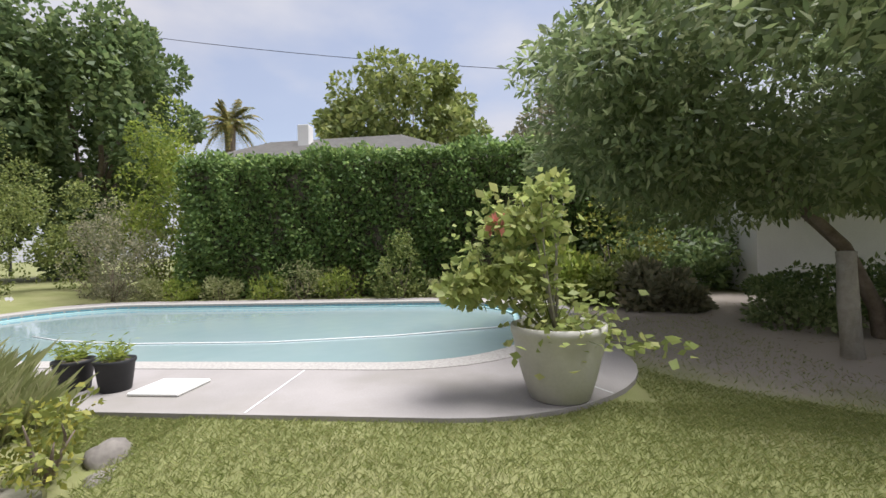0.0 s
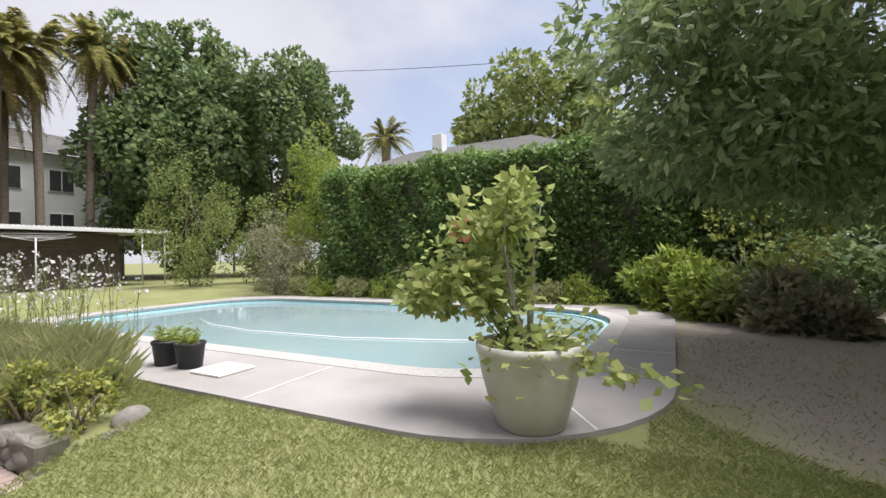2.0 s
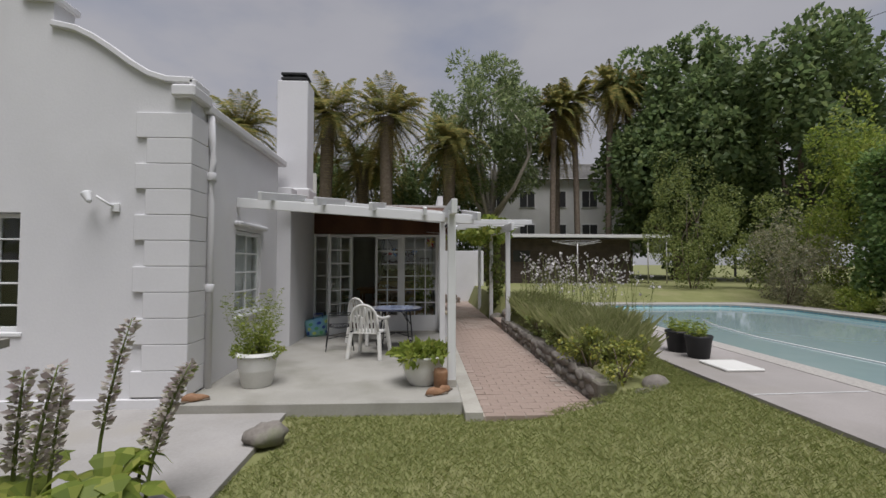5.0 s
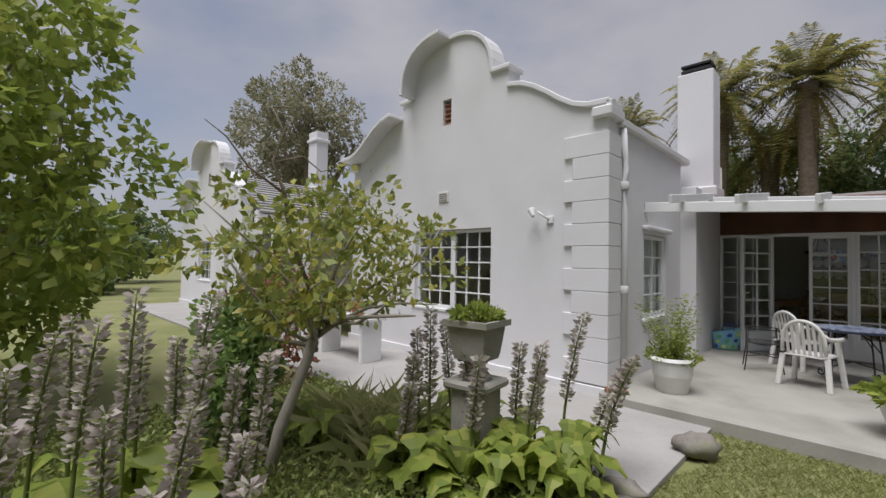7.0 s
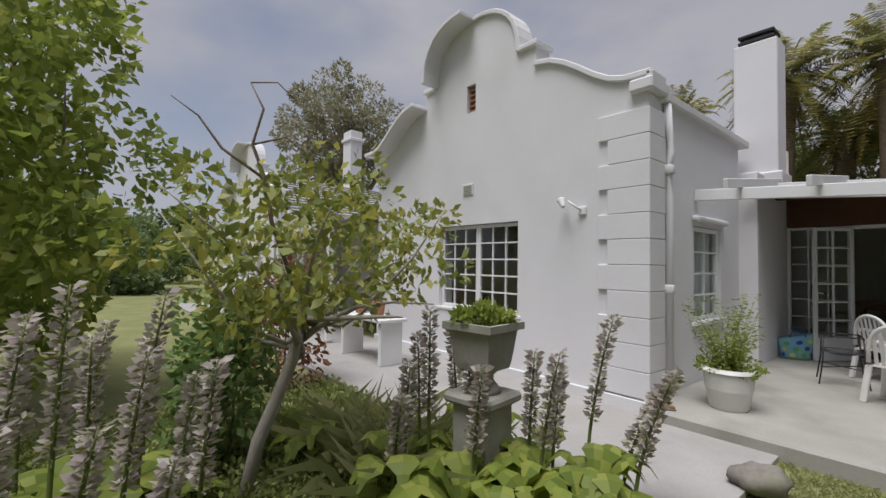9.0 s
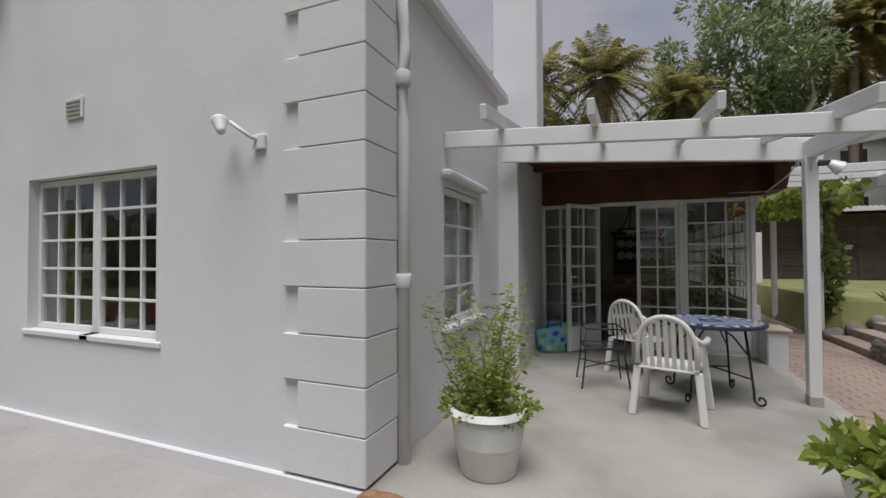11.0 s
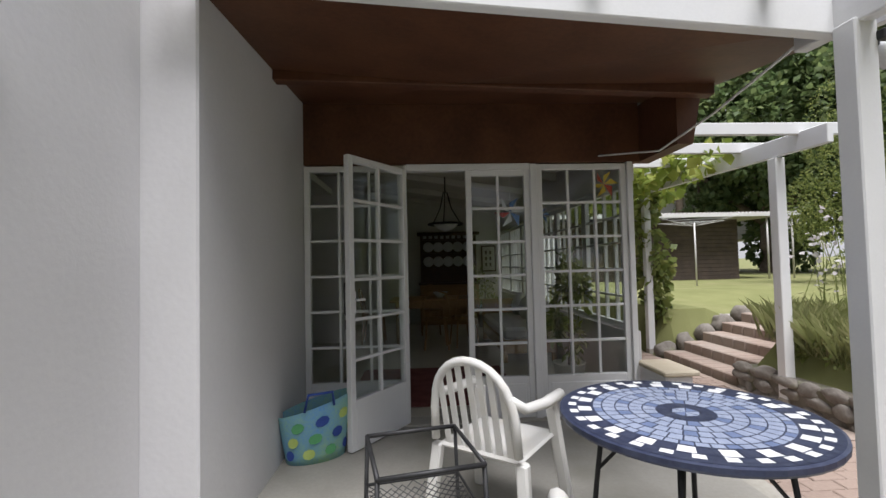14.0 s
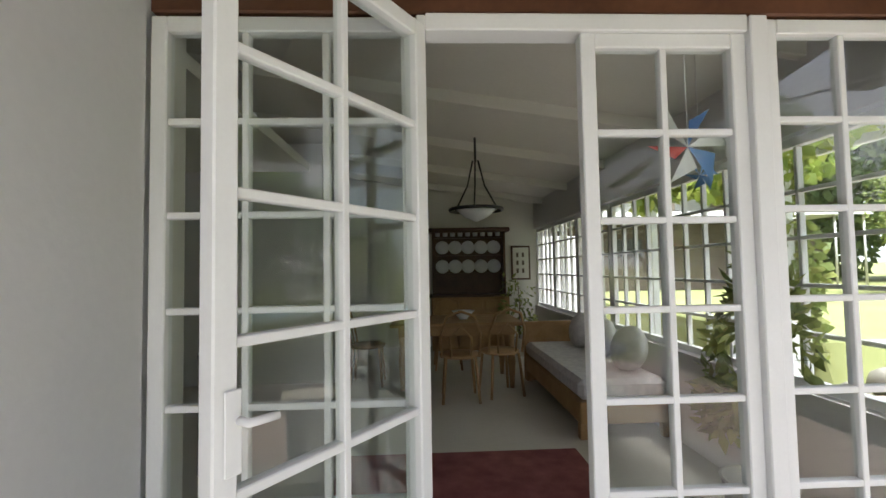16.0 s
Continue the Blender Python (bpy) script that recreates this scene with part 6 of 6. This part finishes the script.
for x, y, h, lx, ly in ((0.1, -7.3, 1.05, 0.05, 0.0), (0.22, -7.2, 0.9, 0.0, 0.1), (0.35, -7.0, 1.3, 0.15, 0.1), (0.55, -6.9, 0.95, 0.3, 0.1), (-0.25, -7.4, 1.2, -0.12, 0.05), (0.7, -7.05, 1.0, 0.2, 0.15), (-0.1, -7.6, 1.05, -0.1, 0),
                        (-0.75, -9.75, 1.5, -0.05, 0.05), (-0.55, -9.5, 1.2, 0.05, 0.1), (-0.3, -9.9, 1.0, 0.0, 0), (-0.9, -9.4, 1.45, 0.1, 0.1), (-1.2, -9.6, 1.2, 0.1, 0.0), (-0.2, -9.4, 0.8, 0.1, 0.05), (-1.4, -9.9, 1.3, -0.1, 0), (0.0, -9.85, 0.75, 0.1, 0.05), (-1.0, -10.2, 1.1, 0, 0), (-0.5, -10.3, 0.95, 0, 0.1),
                        (-0.5, -7.9, 0.95, 0.05, 0.0), (-0.4, -9.2, 1.15, 0.1, 0.05), (-0.15, -9.7, 1.0, 0.05, 0.1), (-0.85, -9.95, 1.35, 0.0, 0.1), (-0.65, -9.25, 1.0, -0.1, 0.1), (0.05, -9.55, 0.7, 0.15, 0.1), (-1.25, -10.1, 1.25, 0.1, 0.1), (-1.7, -9.6, 1.2, 0.0, 0.1), (-0.65, -7.65, 1.1, -0.05, 0), (-1.5, -9.3, 1.1, 0, 0), (-0.35, -8.1, 0.8, 0.1, 0), (-0.42, -7.75, 1.3, -0.03, 0.02), (0.02, -7.75, 1.0, 0.08, 0.0), (0.3, -7.45, 1.1, 0.12, 0.05), (-0.55, -7.35, 1.15, -0.1, 0.0)):
    acanthus(x, y, h, (lx, ly))


def big_leaf_plant(x, y, r, n, label="low clump of broad glossy acanthus leaves"):
    t = empty("acanthus_leaves", pose(x, y, -0.15))
    V = []
    for k in range(n):
        a = rng.uniform(0, 2 * math.pi)
        h = np.array((math.cos(a), math.sin(a), 0))
        s = np.array((-h[1], h[0], 0))
        L, z = r * rng.uniform(0.55, 1.1), rng.uniform(0.12, 0.45)
        segs = 7
        spine = [h * L * q + np.array((0, 0, z * math.sin(math.pi * min(1, q * 0.72 + 0.05)) + 0.02)) for q in np.linspace(0.1, 1, segs + 1)]
        for i in range(segs):
            w0 = L * 0.23 * math.sin(math.pi * (0.1 + 0.85 * i / segs)) * (1.25 if i % 2 else 0.75)
            w1 = L * 0.23 * math.sin(math.pi * (0.1 + 0.85 * (i + 1) / segs)) * (0.75 if i % 2 else 1.25)
            dn = np.array((0, 0, 0.25))
            for sg in (1, -1):
                V.append((spine[i], spine[i + 1], spine[i + 1] + s * sg * w1 - dn * w1 * 0.5, spine[i] + s * sg * w0 - dn * w0 * 0.5))
    quads_mesh("foliage", np.array(V), L_BRIGHT, t)
    tagged(t, label, "plant", "acanthus clumps")


for x, y, r, n in ((0.1, -7.25, 0.5, 26), (0.5, -7.15, 0.42, 22), (-0.3, -7.5, 0.42, 18), (0.3, -7.7, 0.4, 20), (-0.7, -9.9, 0.55, 24), (-0.3, -9.6, 0.45, 18), (-1.2, -9.4, 0.5, 20), (0.65, -7.5, 0.33, 16), (-0.1, -10.1, 0.45, 16), (-0.9, -9.6, 0.5, 20), (-0.5, -10.2, 0.5, 20), (-1.5, -9.8, 0.5, 20), (-0.05, -9.6, 0.4, 16), (0.05, -7.85, 0.5, 26), (-0.45, -7.95, 0.45, 22), (-0.5, -7.2, 0.45, 20), (0.35, -7.35, 0.5, 24), (-1.3, -8.2, 0.35, 14)):
    big_leaf_plant(x, y, r, n)


def bed_cover():
    n = 30000
    P = np.stack([rng.uniform(-3.2, 0.85, n), rng.uniform(-10.6, -7.1, n), np.full(n, -0.15)], 1)
    keep = (P[:, 0] < 0.75 - 0.35 * np.maximum(0, -8.0 - P[:, 1])) | (rng.random(n) < 0.05)
    P = P[keep]
    P[:, 2] += rng.uniform(0, 0.16, len(P))
    tagged(quads_mesh("bed_ground_cover", leaves(P, 0.055, 0.03, np.array([[0, 0, 0.6]]), 0, 0.8), L_MID), "low mixed green ground cover in the bed", "ground cover", kind="stuff")
    P = np.stack([rng.normal(-1.1, 0.35, 450), rng.normal(-7.7, 0.25, 450), np.full(450, -0.15)], 1)
    tagged(quads_mesh("strap_leaves", blades(P, 0.4, 0.008, 0.9), L_REED), "arching strap-like leaves in the bed", "plant", kind="stuff")


bed_cover()


def rock(m, s, label="rough grey field stone at the lawn edge", parent=None, name="rock"):
    bm = bmesh.new()
    bmesh.ops.create_icosphere(bm, subdivisions=3, radius=1)
    sh = Vector((rng.uniform(0, 50), rng.uniform(0, 50), 0))
    for v in bm.verts:
        k = 1 + 0.3 * noise.noise(v.co * 1.3 + sh) + 0.1 * noise.noise(v.co * 4 + sh)
        v.co = Vector((v.co.x * s[0], v.co.y * s[1], max(v.co.z, -0.6) * s[2])) * k
    ob = mesh_from(bm, name, STONE, parent, True)
    ob.matrix_basis = m
    if not parent:
        tagged(ob, label, "rock", "garden rocks")
    return ob


rock(pose(1.05, -5.85, -0.06, 0, 0, 30), (0.2, 0.13, 0.12))
rock(pose(0.85, -6.95, -0.12), (0.16, 0.1, 0.07))
rock(pose(4.98, -5.2, 0.02), (0.17, 0.14, 0.14))
rock(pose(5.2, -5.05, 0.12, 0, 0, 40), (0.17, 0.15, 0.13))
rock(pose(4.75, -5.35, -0.05), (0.2, 0.14, 0.12))
for k in range(9):
    rock(pose(0.92 - 0.09 * k, -7.1 - 0.22 * k, -0.15, 0, 0, 40 * k), (0.12, 0.09, 0.045))
# loose mulch and logs beside the path at the far end
bm = bmesh.new()
for k in range(14):
    x, z = 3.5 + 0.14 * (k % 5), -0.05 + 0.11 * (k // 5)
    tube(bm, [(x, 8.2, z), (x + 0.03, 8.9, z)], 0.06, 8)
tagged(mesh_from(bm, "log_pile", BARK), "small stack of split logs by the path", "log pile")
tagged(box("garden_wall_end", (2.97, 9.0, -0.3), (5.2, 9.25, 2.1), WHITE, None, 0.01), "white garden wall closing the path", "wall", kind="structure")

# ---- planter beside the path ----
def reeds(name, n, lo, hi, h, w, mat, label, lean=0.5):
    P = np.stack([rng.uniform(lo[0], hi[0], n), rng.uniform(lo[1], hi[1], n), np.zeros(n)], 1)
    P[:, 2] = [land(p[0], p[1]) - 0.02 for p in P]
    tagged(quads_mesh(name, blades(P, h, w, lean), mat), label, "grass", kind="stuff")


reeds("tall_grass", 11000, (4.72, -4.2), (5.55, -1.3), 0.42, 0.0055, L_REED, "tall feathery ornamental grass in the planter", 0.34)
reeds("tall_grass", 7000, (4.68, -1.4), (6.0, 0.85), 0.4, 0.0055, L_REED, "tall feathery ornamental grass in the planter", 0.36)
reeds("tall_grass", 1500, (5.25, -3.6), (5.8, -2.5), 0.5, 0.006, L_REED, "bright feathery grass at the planter end", 0.3)
for x, y, r in ((4.85, -4.9, 0.3), (4.75, -4.2, 0.32), (4.8, -3.0, 0.32), (4.8, -1.8, 0.3), (4.85, -0.6, 0.35), (4.9, 0.2, 0.3)):
    shrub("planter_plant", (x, y, 0.2), (r, r, r * 0.8), 700, (0.06, 0.03), L_YELLOW if y < -4 else L_MID, "low spreading plant on the planter wall", 14, 0.4, "plant", 4, group="planter plants")


def gaura():
    t = empty("white_gaura", pose(6.3, 1.6, 0.3))
    bm = bmesh.new()
    P, Q = [], []
    for k in range(120):
        x, y = rng.uniform(-1.4, 0.7), rng.uniform(-3.4, -0.75)
        h = rng.uniform(0.75, 1.5)
        dx, dy = rng.normal(0, 0.18, 2)
        tube(bm, [(x, y, -0.1), (x + dx * 0.3, y + dy * 0.3, h * 0.6), (x + dx, y + dy, h)], 0.004, 4, False)
        for q in range(6):
            P.append((x + dx + rng.normal(0, 0.04), y + dy + rng.normal(0, 0.04), h - abs(rng.normal(0, 0.12))))
        for q in range(10):
            Q.append((x + dx * 0.3 + rng.normal(0, 0.05), y + dy * 0.3 + rng.normal(0, 0.05), h * rng.uniform(0.05, 0.7)))
    mesh_from(bm, "stems", L_MID, t)
    tagged(quads_mesh("flowers", leaves(np.array(P), 0.06, 0.05, None, 0, 1), L_WHITE, t), kind="stuff")
    quads_mesh("low_foliage", leaves(np.array(Q), 0.09, 0.02, None, -0.4, 0.7), L_REED, t)
    tagged(t, "airy clump of white gaura flowers", "flowers")


gaura()
# vine on the path pergola
P_, o_ = blob_points(2400, (4.3, 3.6, 2.55), (0.9, 2.4, 0.32), 40, 0.3)
t = empty("vine", pose(4.6, 2.9, -0.12))
quads_mesh("foliage", leaves(P_ - np.array((4.6, 2.9, -0.12)), 0.16, 0.14, o_, 0.5), L_BRIGHT, t)
P_, o_ = blob_points(700, (0.05, 0.05, 1.5), (0.25, 0.25, 1.1), 20, 0.3)
quads_mesh("climbing_foliage", leaves(P_, 0.14, 0.12, o_, 0.5), L_MID, t)
bm = bmesh.new()
tube(bm, [(0.1, 0.06, 0), (0.09, 0.03, 0.9), (0.1, 0.08, 1.7), (0.02, 0.1, 2.5)], [0.03, 0.025, 0.02, 0.015], 6)
mesh_from(bm, "stem", BARK, t, True)
tagged(t, "leafy grape vine climbing the path pergola", "vine")


# brick steps up to the lawn
def steps():
    t = empty("brick_steps", pose(4.55, 1.0, -0.13))
    for k in range(5):
        for q in range(7):
            y = 0.02 + 0.215 * q
            bm = bmesh.new()
            add_box(bm, (0.3 * k, y, 0.13 * k - (0.1 if k else 0.02)), (0.3 * k + 0.32, y + 0.205, 0.13 * (k + 1)), 0.012)
            mesh_from(bm, "brick", BRICK, t)
    tagged(t, "five red brick garden steps with stone cheeks", "steps", kind="structure")
    for y in (0.85, 2.62):
        for k in range(5):
            rock(pose(4.65 + 0.3 * k, y, -0.05 + 0.13 * k, 0, 0, 50 * k), (0.17, 0.13, 0.16))


steps()

# ---- pieces of walls and paving ----
MORTAR = material("earthy_mortar", (0.13, 0.115, 0.095), (0.22, 0.2, 0.165), 6, 0.95, 0.8, 30, stain=(0.13, 0.14, 0.08), stain_scale=2)


def planter_wall():
    t = new("planter_wall")
    tagged(t, "dry stone retaining wall along the brick path", "wall", kind="structure")
    box("core", (4.515, -5.05, -0.35), (4.74, 0.95, 0.16), MORTAR, t, 0.02)
    shapes = []
    for k in range(6):
        o = rock(pose(0, 0, -5), (0.16, 0.13, 0.1), parent=t, name="stone")
        shapes.append(o.data)
        bpy.data.objects.remove(o)
    for row in range(3):
        y = -5.05 + 0.1 * row
        while y < 0.85:
            w = rng.uniform(0.2, 0.36)
            o = new("stone", shapes[int(rng.integers(0, 6))])
            o.parent = t
            o.matrix_basis = pose(4.535 + rng.normal(0, 0.008), y + w / 2, -0.1 + 0.115 * row + rng.normal(0, 0.012), rng.uniform(-8, 8), rng.uniform(-8, 8), 90 + rng.uniform(-6, 6)) @ Matrix.Diagonal((w / 0.3, rng.uniform(0.35, 0.5), rng.uniform(0.55, 0.8), 1))
            y += w


planter_wall()


def brick_path():
    t = new("brick_path")
    tagged(t, "worn reddish brick path in staggered courses", "path", kind="structure")
    bm = bmesh.new()
    add_box(bm, (0, 0, -0.05), (0.215, 0.102, 0), 0.006)
    base = mesh_from(bm, "brick", BRICK, t)
    me = base.data
    bpy.data.objects.remove(base)
    rest = bmesh.new()
    j, n = 0, 0
    y = -5.3
    while y < 8.9:
        x = 3.17 - (0.11 if j % 2 else 0)
        while x < 4.42:
            lo, hi = max(x, 3.155), min(x + 0.215, 4.49)
            if hi - lo > 0.05:
                z = -0.095 + rng.normal(0, 0.002)
                if hi - lo > 0.21 and y < 1.0 and n < 330:
                    o = new("brick", me)
                    o.parent = t
                    o.matrix_basis = pose(x, y, z, rng.normal(0, 0.5), rng.normal(0, 0.5), rng.normal(0, 0.4))
                    n += 1
                else:
                    add_box(rest, (lo, y, z - 0.05), (hi, y + 0.102, z), 0.0)
            x += 0.222
        y += 0.109
        j += 1
    tagged(mesh_from(rest, "bricks", BRICK, t), kind="stuff")


brick_path()
